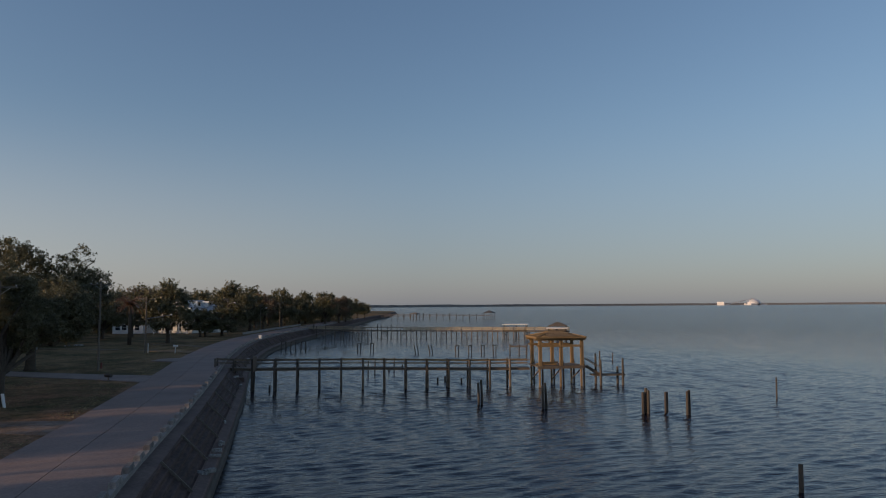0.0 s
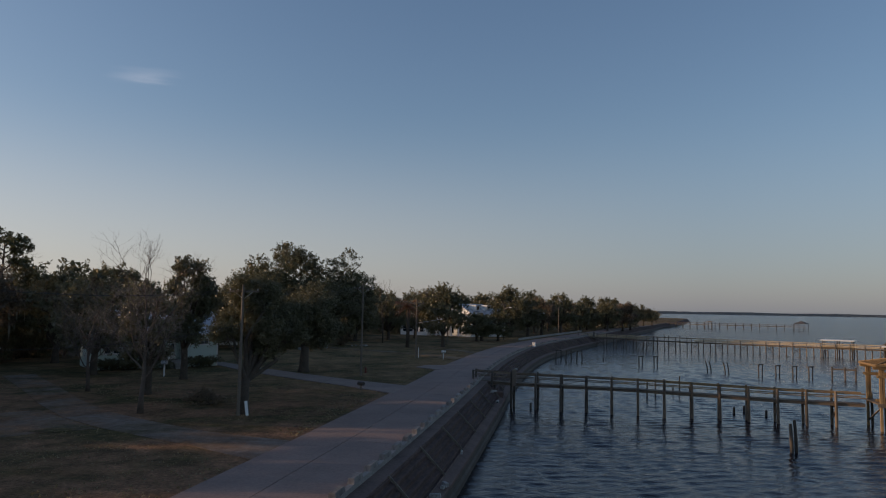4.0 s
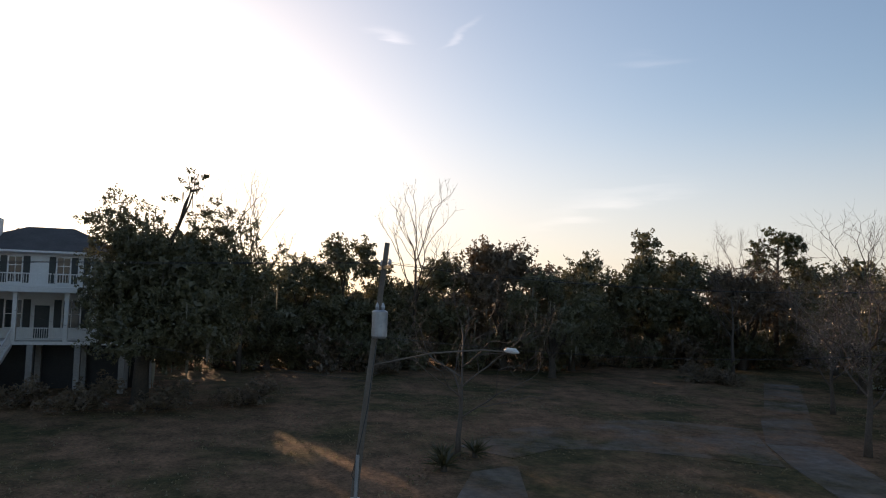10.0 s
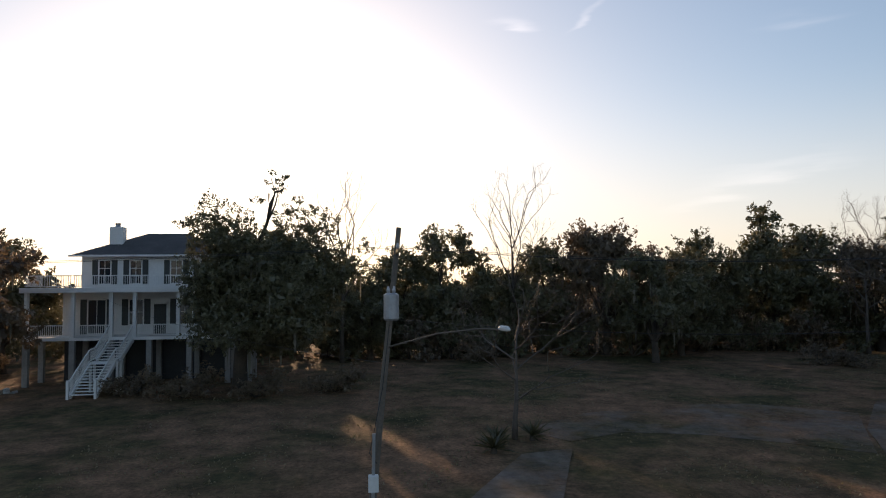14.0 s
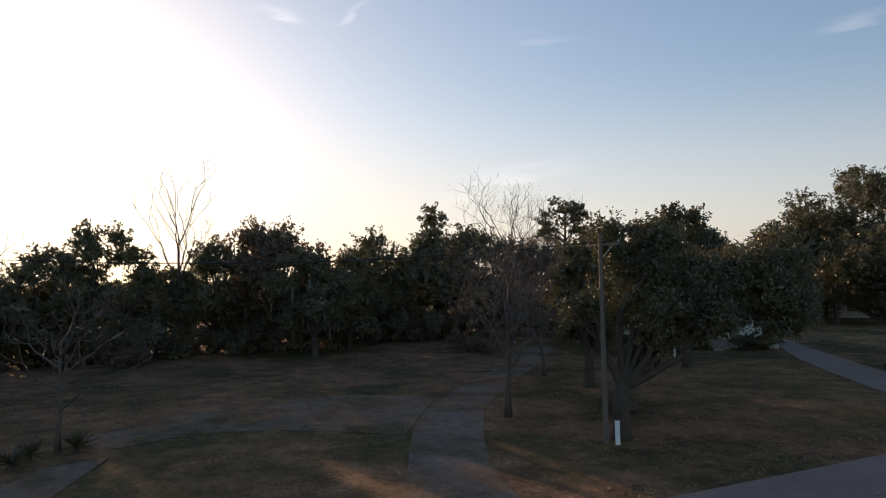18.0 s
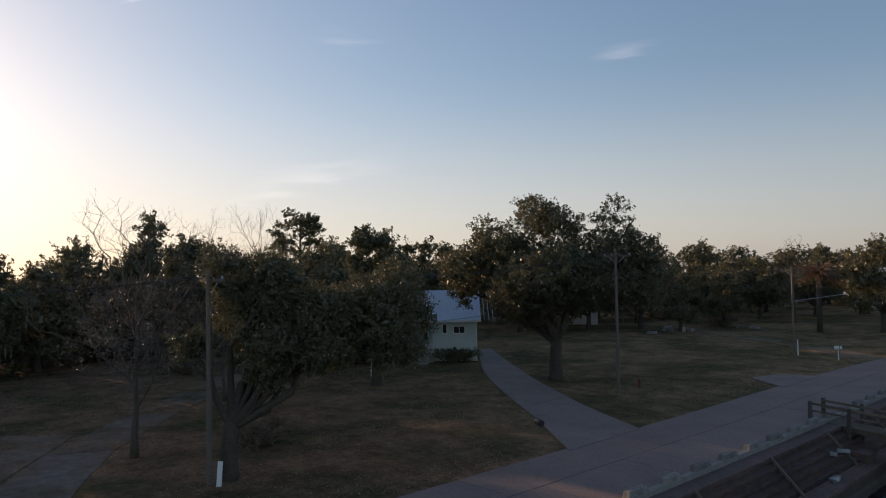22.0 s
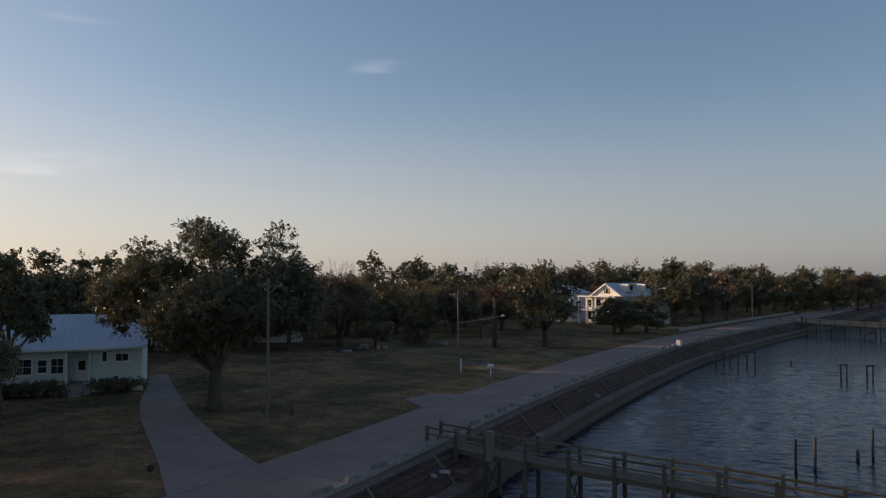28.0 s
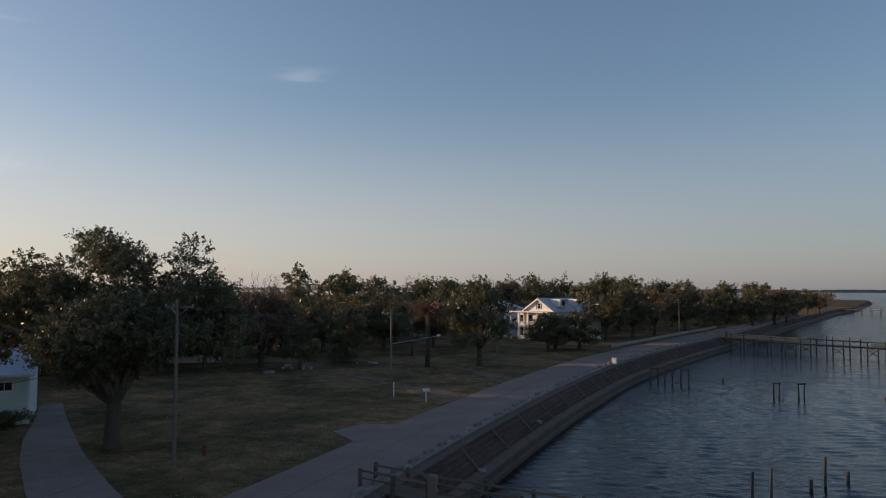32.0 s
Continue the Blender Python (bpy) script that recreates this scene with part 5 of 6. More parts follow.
# raised white house: its front faces the bay; local x runs along the front to the north, y goes inland
HX, HY = -91.3, 3.2
house = thing("raised_house", pose(HX, HY, 0, 0, 0, 90), "white two-storey house raised on posts with porch and roof terrace", "house")
L = 17.5
part("porch_floor", Shape().box(-0.1, 0, 3.55, L, 3.2, 3.8), M_WHITE, house)
part("terrace", Shape().box(-0.3, -0.25, 7.35, L + 0.2, 3.3, 7.75, 0.03), M_WHITE, house, "white terrace slab with deep fascia")
part("lower_wall", Shape().box(1.6, 3.2, 3.6, L, 12.0, 7.4), M_WHITE, house)
part("upper_wall", Shape().box(3.0, 3.3, 7.7, 14.6, 12.0, 10.5), M_WHITE, house)
roof = Shape()
x0, x1, y0, y1, zr = 2.3, 15.3, 2.6, 12.7, 12.6
roof.add([(x0, y0, 10.45), (x1, y0, 10.45), (x1, y1, 10.45), (x0, y1, 10.45), (x0 + 4.8, (y0 + y1) / 2, zr), (x1 - 4.8, (y0 + y1) / 2, zr)], [(0, 1, 5, 4), (1, 2, 5), (2, 3, 4, 5), (3, 0, 4), (3, 2, 1, 0)])
rf = part("roof", roof, M_ROOF, house, "dark shingled hip roof")
part("gutter", Shape().box(x0 - 0.1, y0 - 0.1, 10.32, x1 + 0.1, y0 + 0.05, 10.47), M_WHITE, rf)
ch = part("chimney", Shape().box(4.6, 5.0, 10.8, 5.7, 6.0, 13.0, 0.03), M_WHITE, house)
part("chimney_pot", Shape().tube([(5.15, 5.5, 13.0), (5.15, 5.5, 13.15), (5.15, 5.5, 13.35)], [0.28, 0.2, 0.26], 8), M_GREY, ch)
for x in (0.1, 3.55, 6.45, 8.25, 11.6, 15.0, 17.2):
    part("porch_post", Shape().box(x - 0.14, 0.05, 3.8, x + 0.14, 0.33, 7.35, 0.0), M_WHITE, house)
# lower posts, darker than the porch posts to paint in the shade
for x in (0.1, 3.55, 6.45, 9.4, 12.5, 15.5, 17.2):
    for y in (0.2, 3.0):
        part("pier_post", Shape().box(x - 0.2, y - 0.2, -0.1, x + 0.2, y + 0.2, 3.55), M_SHADEDPOST, house)
# added solid sheet, its near-black colour stands in for shade below the floor
part("shade_sheet", Shape().box(1.7, 3.4, -0.1, L - 0.2, 3.5, 3.55), M_DARK, house, "near-black sheet standing in for the shade under the house")
for a, b in ((0.24, 3.41), (3.69, 6.31), (8.39, 11.46), (11.74, 14.86), (15.14, 17.06)):
    railing(house, (a, 0.19, 3.8), (b, 0.19, 3.8), 0.95)
for a, b in ((0.0, 3.5), (3.6, 7.0), (7.1, 10.5), (10.6, 14.0), (14.1, 17.4)):
    railing(house, (a, 0.0, 7.75), (b, 0.0, 7.75), 0.95, 0.17, "terrace_railing")
railing(house, (0.0, 0.1, 7.75), (0.0, 3.0, 7.75), 0.95, 0.2, "terrace_railing")
window(house, 4.4, 8.05, 5.3, 10.0, 3.3, 1, 2, 0.45)
window(house, 6.9, 8.05, 7.8, 10.0, 3.3, 1, 2, 0.45)
window(house, 10.2, 8.05, 11.1, 10.0, 3.3, 1, 2, 0.45)
window(house, 12.6, 8.05, 13.5, 10.0, 3.3, 1, 2, 0.45)
window(house, 3.6, 3.9, 5.0, 6.7, 3.2, 1, 0, 0.5)
window(house, 6.9, 4.6, 8.0, 6.7, 3.2, 1, 1, 0.5)
window(house, 10.8, 4.6, 12.0, 6.7, 3.2, 1, 1, 0.5)
d = part("door", Shape().box(8.9, 3.13, 3.82, 9.9, 3.19, 6.3, 0.0), M_SHUTTER, house, "dark panelled front door")
part("door_frame", Shape().box(8.75, 3.1, 3.82, 8.88, 3.19, 6.5).box(9.92, 3.1, 3.82, 10.05, 3.19, 6.5).box(8.75, 3.1, 6.32, 10.05, 3.19, 6.5), M_WHITE, d)
# stair of two flights with a landing
stairs = part("stair", Shape().beam((6.5, 0.0, 3.55), (6.3, -2.4, 2.2), 0.1, 0.32).beam((8.2, 0.0, 3.55), (8.0, -2.4, 2.2), 0.1, 0.32).beam((6.3, -3.4, 2.1), (6.05, -6.6, 0.15), 0.1, 0.32).beam((8.0, -3.4, 2.1), (7.8, -6.6, 0.15), 0.1, 0.32), M_WHITE, house, "white outdoor stair with railings")
part("landing", Shape().box(6.15, -3.4, 2.08, 8.2, -2.4, 2.2), M_WHITE, stairs)
for k in range(8):
    t = (k + 0.5) / 8
    part("tread", Shape().box(6.32 - 0.1 * t, -2.4 * t - 0.16, 3.72 - 1.5 * t - 0.05, 8.2 - 0.1 * t, -2.4 * t + 0.16, 3.72 - 1.5 * t), M_WHITE, stairs)
for k in range(11):
    t = (k + 0.5) / 11
    part("tread", Shape().box(6.1 - 0.15 * t, -3.4 - 3.2 * t - 0.16, 2.2 - 2.0 * t - 0.05, 7.98 - 0.15 * t, -3.4 - 3.2 * t + 0.16, 2.2 - 2.0 * t), M_WHITE, stairs)
for xo in (6.35, 8.15):
    railing(stairs, (xo, 0.0, 3.7), (xo - 0.15, -2.4, 2.25), 0.95, 0.2, "stair_railing")
    railing(stairs, (xo - 0.15, -2.4, 2.25), (xo - 0.15, -3.4, 2.2), 0.95, 0.2, "stair_railing")
    railing(stairs, (xo - 0.2, -3.4, 2.15), (xo - 0.4, -6.6, 0.2), 0.95, 0.2, "stair_railing")
for x, y in ((6.2, -2.5), (8.1, -2.5), (6.2, -3.3), (8.1, -3.3)):
    part("stair_post", Shape().box(x - 0.08, y - 0.08, -0.1, x + 0.08, y + 0.08, 2.08), M_WHITE, stairs)
for x in (5.9, 7.75):
    part("newel", Shape().box(x - 0.08, -6.75, -0.1, x + 0.08, -6.6, 1.3), M_WHITE, stairs)

# pale green cottage: local x runs along the front, its right corner at the origin; y goes back
cot = thing("cottage", pose(-76.7, 98.3, 0, 0, 0, 46.7), "pale green wooden cottage with a pale metal roof and front stoop", "house")
CL, CD, EV = -15.0, 8.0, 4.4
part("wall_front", Shape().box(CL, 0, 0, -6.6, 0.2, EV).box(-4.4, 0, 0, 0, 0.2, EV).box(-6.6, 0, 3.9, -4.4, 0.2, EV).box(-6.6, 0, 0.0, -4.4, 0.2, 0.9), M_MINT, cot)
part("wall_side", Shape().box(-0.2, 0.2, 0, 0, CD, EV).add([(0, 0.0, EV), (0, CD, EV), (0, CD / 2, 7.1), (-0.2, 0.0, EV), (-0.2, CD, EV), (-0.2, CD / 2, 7.1)], [(0, 1, 2), (5, 4, 3), (0, 2, 5, 3), (1, 4, 5, 2)]), M_MINT, cot)
part("wall_back", Shape().box(CL, CD - 0.2, 0, -0.2, CD, EV), M_MINT, cot)
part("wall_left", Shape().box(CL, 0.2, 0, CL + 0.2, CD - 0.2, EV), M_MINT, cot)
part("stoop_wall", Shape().box(-6.6, 1.6, 0.9, -4.4, 1.75, 3.9).box(-6.65, 0.2, 0.9, -6.55, 1.6, 3.9).box(-4.45, 0.2, 0.9, -4.35, 1.6, 3.9), M_MINT, cot)
for k in range(14):
    z = 0.25 + k * 0.28
    part("siding_board", Shape().box(-4.38, -0.025, z, 0.02, -0.003, z + 0.26).box(CL, -0.025, z, -6.62, -0.003, z + 0.26), M_MINT, cot)
rf = part("roof", Shape().add([(CL - 0.5, -0.7, EV - 0.1), (0.45, -0.7, EV - 0.1), (0.45, CD / 2, 7.3), (CL - 0.5, CD / 2, 7.3), (CL - 0.5, CD + 0.7, EV - 0.1), (0.45, CD + 0.7, EV - 0.1),
                               (CL - 0.5, -0.7, EV - 0.22), (0.45, -0.7, EV - 0.22), (0.45, CD / 2, 7.18), (CL - 0.5, CD / 2, 7.18), (CL - 0.5, CD + 0.7, EV - 0.22), (0.45, CD + 0.7, EV - 0.22)],
                              [(0, 1, 2, 3), (3, 2, 5, 4), (9, 8, 7, 6), (10, 11, 8, 9), (0, 6, 7, 1), (4, 5, 11, 10), (1, 7, 8, 2), (2, 8, 11, 5), (0, 3, 9, 6), (3, 4, 10, 9)]), M_METALROOF, cot, "pale standing-seam metal roof")
for k in range(38):
    x = CL - 0.3 + k * 0.46
    part("seam", Shape().beam((x, -0.7, EV - 0.07), (x, CD / 2, 7.33), 0.04, 0.05), M_METALROOF, rf)
part("fascia", Shape().box(CL - 0.5, -0.76, EV - 0.3, 0.45, -0.71, EV - 0.08), M_WHITE, cot)
part("corner_board", Shape().box(-0.12, -0.05, 0, 0.04, 0.12, EV - 0.25), M_WHITE, cot)
window(cot, -13.9, 1.95, -13.2, 3.35, -0.03, 0, 1)
window(cot, -12.9, 1.95, -11.4, 3.35, -0.03, 1, 1)
window(cot, -10.9, 1.95, -9.5, 3.35, -0.03, 1, 1)
window(cot, -9.0, 2.05, -8.25, 3.25, -0.03, 0, 1)
window(cot, -7.9, 1.95, -6.85, 3.35, -0.03, 1, 1)
window(cot, -2.4, 2.9, -1.25, 3.6, -0.03, 1, 0)
window(cot, -3.55, 2.9, -3.15, 3.85, -0.03, 0, 0)
part("vent", Shape().box(-2.5, -0.05, 1.2, -2.15, -0.005, 1.45), M_DARK, cot)
dr = part("door", Shape().box(-6.0, 1.52, 0.95, -5.0, 1.59, 3.1), M_WHITE, cot, "white stoop door")
part("door_glass", Shape().box(-5.8, 1.5, 2.0, -5.2, 1.515, 2.9), M_GLASS, dr)
part("stoop", Shape().box(-6.55, -1.2, 0.0, -4.45, 1.6, 0.92), M_BLOCK, cot, "raised concrete stoop")
for k in range(4):
    part("step", Shape().box(-6.05, -1.2 - 0.3 * (k + 1), -0.05, -5.05, -1.2 - 0.3 * k, 0.74 - 0.2 * k), M_BLOCK, cot)
railing(cot, (-6.5, -1.1, 0.92), (-7.3, -1.1, 0.92), 0.9, 0.13)
railing(cot, (-5.0, -1.1, 0.92), (-4.55, -1.1, 0.92), 0.9, 0.13)
railing(cot, (-6.5, -1.1, 0.92), (-6.5, 0.0, 0.92), 0.9, 0.13)
part("stoop_post", Shape().box(-6.55, -1.15, 0.92, -6.42, -1.02, 3.9), M_WHITE, cot)
part("stoop_post", Shape().box(-4.58, -1.15, 0.92, -4.45, -1.02, 3.9), M_WHITE, cot)
hm = pose(-76.7, 98.3, 0, 0, 0, 46.7)
for k, lx in enumerate((-14.4, -13.1, -11.8, -10.5, -9.2, -8.0, -7.2, -3.6, -2.4, -1.2)):
    p = hm @ Vector((lx, -0.9, 0))
    plant(SHRUB_A, p.x, p.y, 0.6, k * 50, 0.9, "shrub", "clipped dark hedge bush along the cottage front", "shrub", "cottage hedge")

# white gabled house by the shore and its neighbour
villa = thing("gabled_house", pose(-58.3, 210.5, 0, 0, 0, -27), "white two-storey gabled house with columns on the shore", "house")
part("wall", Shape().box(-4.2, 0, 0, 4.2, 12, 6.5).add([(-4.2, 0, 6.5), (4.2, 0, 6.5), (0, 0, 9.1), (-4.2, 12, 6.5), (4.2, 12, 6.5), (0, 12, 9.1)], [(0, 1, 2), (5, 4, 3)]), M_WHITE, villa)
for sx in (-1, 1):
    rf = part("roof_slope", Shape().add([(0, -0.6, 9.4), (sx * 4.8, -0.6, 6.4), (sx * 4.8, 12.5, 6.4), (0, 12.5, 9.4), (0, -0.6, 9.2), (sx * 4.8, -0.6, 6.2), (sx * 4.8, 12.5, 6.2), (0, 12.5, 9.2)], [(0, 1, 2, 3), (7, 6, 5, 4), (0, 4, 5, 1), (1, 5, 6, 2), (2, 6, 7, 3)]), M_METALROOF, villa, "pale grey roof slope")
    part("rake_board", Shape().beam((0, -0.64, 9.22), (sx * 4.85, -0.64, 6.22), 0.08, 0.3), M_WHITE, villa)
for k, y in enumerate((2.6, 8.6)):
    dm = part("dormer", Shape().box(1.4, y, 7.4, 4.0, y + 2.2, 8.95), M_WHITE, villa)
    part("dormer_roof", Shape().box(1.0, y - 0.2, 8.95, 4.25, y + 2.4, 9.12), M_METALROOF, dm)
    part("pane", Shape().box(4.005, y + 0.6, 7.75, 4.03, y + 1.6, 8.75), M_GLASS, dm)
part("rear_wing", Shape().box(4.2, 7.0, 0, 8.2, 12, 6.2), M_WHITE, villa)
part("rear_wing_roof", Shape().add([(4.0, 6.5, 6.2), (8.7, 6.5, 6.2), (8.7, 12.5, 6.2), (4.0, 12.5, 6.2), (4.0, 9.5, 8.2), (7.0, 9.5, 8.2)], [(0, 1, 5, 4), (1, 2, 5), (2, 3, 4, 5), (3, 2, 1, 0)]), M_METALROOF, villa)
part("porch_roof", Shape().box(-6.6, -2.8, 6.2, 4.6, 0.0, 6.45, 0.03), M_WHITE, villa)
part("porch_floor", Shape().box(-6.5, -2.7, 3.0, 4.5, 0.0, 3.2), M_WHITE, villa)
part("porch_wall", Shape().box(-6.4, -0.3, 0, -4.2, 0.0, 6.2), M_WHITE, villa)
for x in (-6.3, -3.7, -1.1, 1.5, 4.2):
    part("column", Shape().tube([(x, -2.5, -0.1), (x, -2.5, 3.0), (x, -2.5, 6.2)], [0.2, 0.18, 0.16], 8), M_WHITE, villa)
for x in (-5.8, -3.2, -0.6, 2.0):
    for z in (0.8, 3.7):
        window(villa, x, z, x + 1.3, z + 1.8, -0.3 if x < -4.2 else 0.0, 0, 1)
window(villa, -0.4, 7.0, 0.4, 8.2, 0.0, 0, 1, 0.3)
railing(villa, (-6.3, -2.5, 3.2), (4.2, -2.5, 3.2), 0.95, 0.3)
wing = thing("shore_house", pose(-72.4, 214, 0, 0, 0, -20), "white two-storey house with a hip roof behind the oaks", "house")
part("wall", Shape().box(-4.5, 0, 0, 4.5, 9, 6.8), M_WHITE, wing)
part("roof", Shape().add([(-5.1, -0.6, 6.8), (5.1, -0.6, 6.8), (5.1, 9.6, 6.8), (-5.1, 9.6, 6.8), (-1.5, 4.5, 8.8), (1.5, 4.5, 8.8)], [(0, 1, 5, 4), (1, 2, 5), (2, 3, 4, 5), (3, 0, 4), (3, 2, 1, 0)]), M_METALROOF, wing)
for x in (-3.6, -1.7, 0.2, 2.1):
    for z in (1.0, 4.2):
        window(wing, x, z, x + 1.4, z + 1.6, 0.0, 0, 1)
shed = thing("back_house", pose(-97, 142, 0, 0, 0, 35), "pale gabled house roof behind the oaks", "house")
part("wall", Shape().box(-4, 0, 0, 4, 8, 5.5).add([(-4, 0, 5.5), (4, 0, 5.5), (0, 0, 8.6)], [(0, 1, 2)]), M_WHITE, shed)
part("roof", Shape().add([(-4.5, -0.5, 5.2), (0, -0.5, 8.8), (4.5, -0.5, 5.2), (-4.5, 8.5, 5.2), (0, 8.5, 8.8), (4.5, 8.5, 5.2)], [(0, 1, 4, 3), (1, 2, 5, 4), (0, 3, 5, 2)]), M_METALROOF, shed)
window(shed, -1.0, 6.0, 1.0, 7.2, 0.0, 1, 0)
far_house = thing("point_house", pose(-4, 392, 0, 0, 0, 10), "pale house on posts far along the shore", "house")
part("wall", Shape().box(-6, 0, 3, 6, 8, 6.2), M_WHITE, far_house)
part("roof", Shape().add([(-6.6, -0.6, 6.2), (6.6, -0.6, 6.2), (6.6, 8.6, 6.2), (-6.6, 8.6, 6.2), (-2.5, 4, 8.6), (2.5, 4, 8.6)], [(0, 1, 5, 4), (1, 2, 5), (2, 3, 4, 5), (3, 0, 4), (3, 2, 1, 0)]), M_ROOF, far_house)
for x in (-5.7, -2, 2, 5.7):
    part("post", Shape().box(x - 0.2, 0.1, -0.1, x + 0.2, 0.5, 3), M_WHITE, far_house)


# ---- piers ----
def pile(parent, x, y, top, r=0.14, lean=(0, 0), mat=None, name="piling"):
    """A tapered pile that stands in the water."""
    return part(name, Shape().tube([(x, y, WATER - 1.2), (x + lean[0] * 0.5, y + lean[1] * 0.5, (WATER + top) / 2), (x + lean[0], y + lean[1], top)], [r * 1.1, r, r * 0.9], 8), mat or M_PILE, parent)


def pier_run(name, label, nodes, spacing, width, fresh_runs=(), fresh_wood=None, rails=3, detail=True, skew=0.0):
    """A timber pier along nodes (x, y, deck z): bents of two piles, braces, joists, decking and railings."""
    t = thing(name, None, label, "pier")
    nodes = [Vector(n) for n in nodes]
    run = 0.0
    deck = Shape()
    for a, b in zip(nodes, nodes[1:]):
        d = (b - a)
        length = d.length
        u = d.normalized()
        side = Vector((u.y, -u.x, 0)).normalized()
        n = max(1, round(length / spacing))
        boards = int(length / (0.16 if detail else 0.5))
        for i in range(boards):
            p = a + u * (length * (i + 0.5) / boards)
            deck.beam(p - side * width / 2, p + side * width / 2, length / boards * 0.9, 0.05)
        for sgn in (-1, 1):
            part("stringer", Shape().beam(a + side * sgn * (width / 2 - 0.12) - Vector((0, 0, 0.17)), b + side * sgn * (width / 2 - 0.12) - Vector((0, 0, 0.17)), 0.08, 0.24), M_WOOD, t)
        for i in range(n):
            p, q = a + u * (length * i / n), a + u * (length * (i + 1) / n)
            fresh = any(f0 <= run + length * i / n <= f1 for f0, f1 in fresh_runs)
            feet = {}
            for sgn in (-1, 1):
                o = side * sgn * (width / 2 + 0.1) - u * sgn * skew
                feet[sgn] = p + o
                part("piling", Shape().tube([(p.x + o.x, p.y + o.y, WATER - 1.2), (p.x + o.x + random.uniform(-0.05, 0.05), p.y + o.y, p.z - 0.4), (p.x + o.x, p.y + o.y, p.z + 1.12 + random.uniform(0, 0.16) + (0 if fresh or detail else random.uniform(0, 0.9)))], [0.15, 0.135, 0.115], 8), M_PILE if not fresh else M_WOOD, t)
                for k in range(rails if fresh or detail else 1):
                    z = (1.02, 0.6, 0.3)[k]
                    o2 = side * sgn * (width / 2 - 0.02)
                    part("rail", Shape().beam(p + o2 + Vector((0, 0, z)), q + o2 + Vector((0, 0, z)), 0.05, 0.13 if k == 0 or fresh_wood else 0.085), fresh_wood or M_NEWWOOD if fresh else M_WOOD, t)
            part("cap_beam", Shape().beam(p - side * (width / 2 + 0.2) - Vector((0, 0, 0.38)), p + side * (width / 2 + 0.2) - Vector((0, 0, 0.38)), 0.12, 0.2), M_WOOD, t)
            if i % 2 == 0:
                for sgn in (-1, 1):
                    part("brace", Shape().beam(feet[sgn] - Vector((0, 0, 0.5)), Vector((feet[-sgn].x, feet[-sgn].y, WATER + 0.5)), 0.06, 0.15), M_PILE, t)
        run += length
    tagged(part("decking", deck, M_WOOD, t), "weathered deck boards", kind="stuff")
    return t


pier = pier_run("pier", "long weathered timber pier with railings over the water", [(-41.6, 92.8, -0.1), (-37.1, 92.3, -0.3), (-23.2, 90.55, -0.4), (-9.3, 88.8, -0.75), (-1.2, 87.8, -0.8)], 2.8, 1.5, ((13.5, 60.0),), None, 2)
part("gate_post", Shape().box(-37.1, 91.15, -0.6, -36.65, 91.6, 1.3, 0.03), M_POLE, pier, "thick square gate post")
part("footing", Shape().box(-39.4, 90.5, -2.0, -38.1, 91.7, -1.25, 0.05), M_LEDGE, pier, "worn concrete footing")

# unfinished open-rafter pavilion over the pier's end
pav = thing("pier_pavilion", pose(2.6, 87.3, 0, 0, 0, -7), "unfinished pavilion of new yellow timber with open rafters over the pier", "pavilion")
A, B, EZ = 3.15, 2.4, 3.15
for x in (-A + 0.3, 0.0, A - 0.3):
    for y in (-B + 0.3, B - 0.3):
        part("post", Shape().box(x - 0.11, y - 0.11, WATER - 1.2, x + 0.11, y + 0.11, EZ, 0.0), M_NEWWOOD, pav)
        part("piling", Shape().tube([(x + 0.42, y + 0.1, WATER - 1.2), (x + 0.4, y + 0.1, -0.6), (x + 0.38, y + 0.1, 0.1)], [0.14, 0.13, 0.12], 9), M_PILE, pav)
    part("brace", Shape().beam((x, -B + 0.3, -0.9), (x, B - 0.3, WATER + 0.5), 0.08, 0.16, (1, 0, 0)), M_WOOD, pav)
for y in (-B + 0.1, -B + 0.5, B - 0.5, B - 0.1):
    part("beam", Shape().box(-A - 0.3, y - 0.05, EZ - 0.3, A + 0.3, y + 0.05, EZ), M_NEWWOOD, pav)
    part("beam", Shape().box(-A, y - 0.05, EZ - 1.15, A, y + 0.05, EZ - 0.88), M_NEWWOOD, pav)
for k in range(9):
    x = -A + 2 * A * k / 8
    part("joist", Shape().box(x - 0.04, -B - 0.2, EZ - 0.02, x + 0.04, B + 0.2, EZ + 0.18), M_NEWWOOD, pav)
ridge = A - B
part("ridge_beam", Shape().box(-ridge, -0.05, EZ + 0.65, ridge, 0.05, EZ + 0.85), M_NEWWOOD, pav)
for k in range(17):
    x = -A - 0.2 + (2 * A + 0.4) * k / 16
    tx = max(-ridge, min(ridge, x))
    for sy in (-1, 1):
        f = 1.0 if abs(x) <= ridge else (A + 0.2 - abs(x)) / (A + 0.2 - ridge)
        if f > 0.08:
            part("rafter", Shape().beam((x, sy * (B + 0.35), EZ + 0.12), (x, sy * (B + 0.35) * (1 - f), EZ + 0.12 + 0.66 * f), 0.06, 0.16), M_NEWWOOD, pav)
for k in range(11):
    y = -B - 0.35 + (2 * B + 0.7) * k / 10
    f = 1 - abs(y) / (B + 0.35)
    if f > 0.05:
        for sx in (-1, 1):
            part("rafter", Shape().beam((sx * (A + 0.2), y, EZ + 0.12), (sx * (A + 0.2 - (A + 0.2 - ridge) * f), y, EZ + 0.12 + 0.66 * f), 0.06, 0.16), M_NEWWOOD, pav)
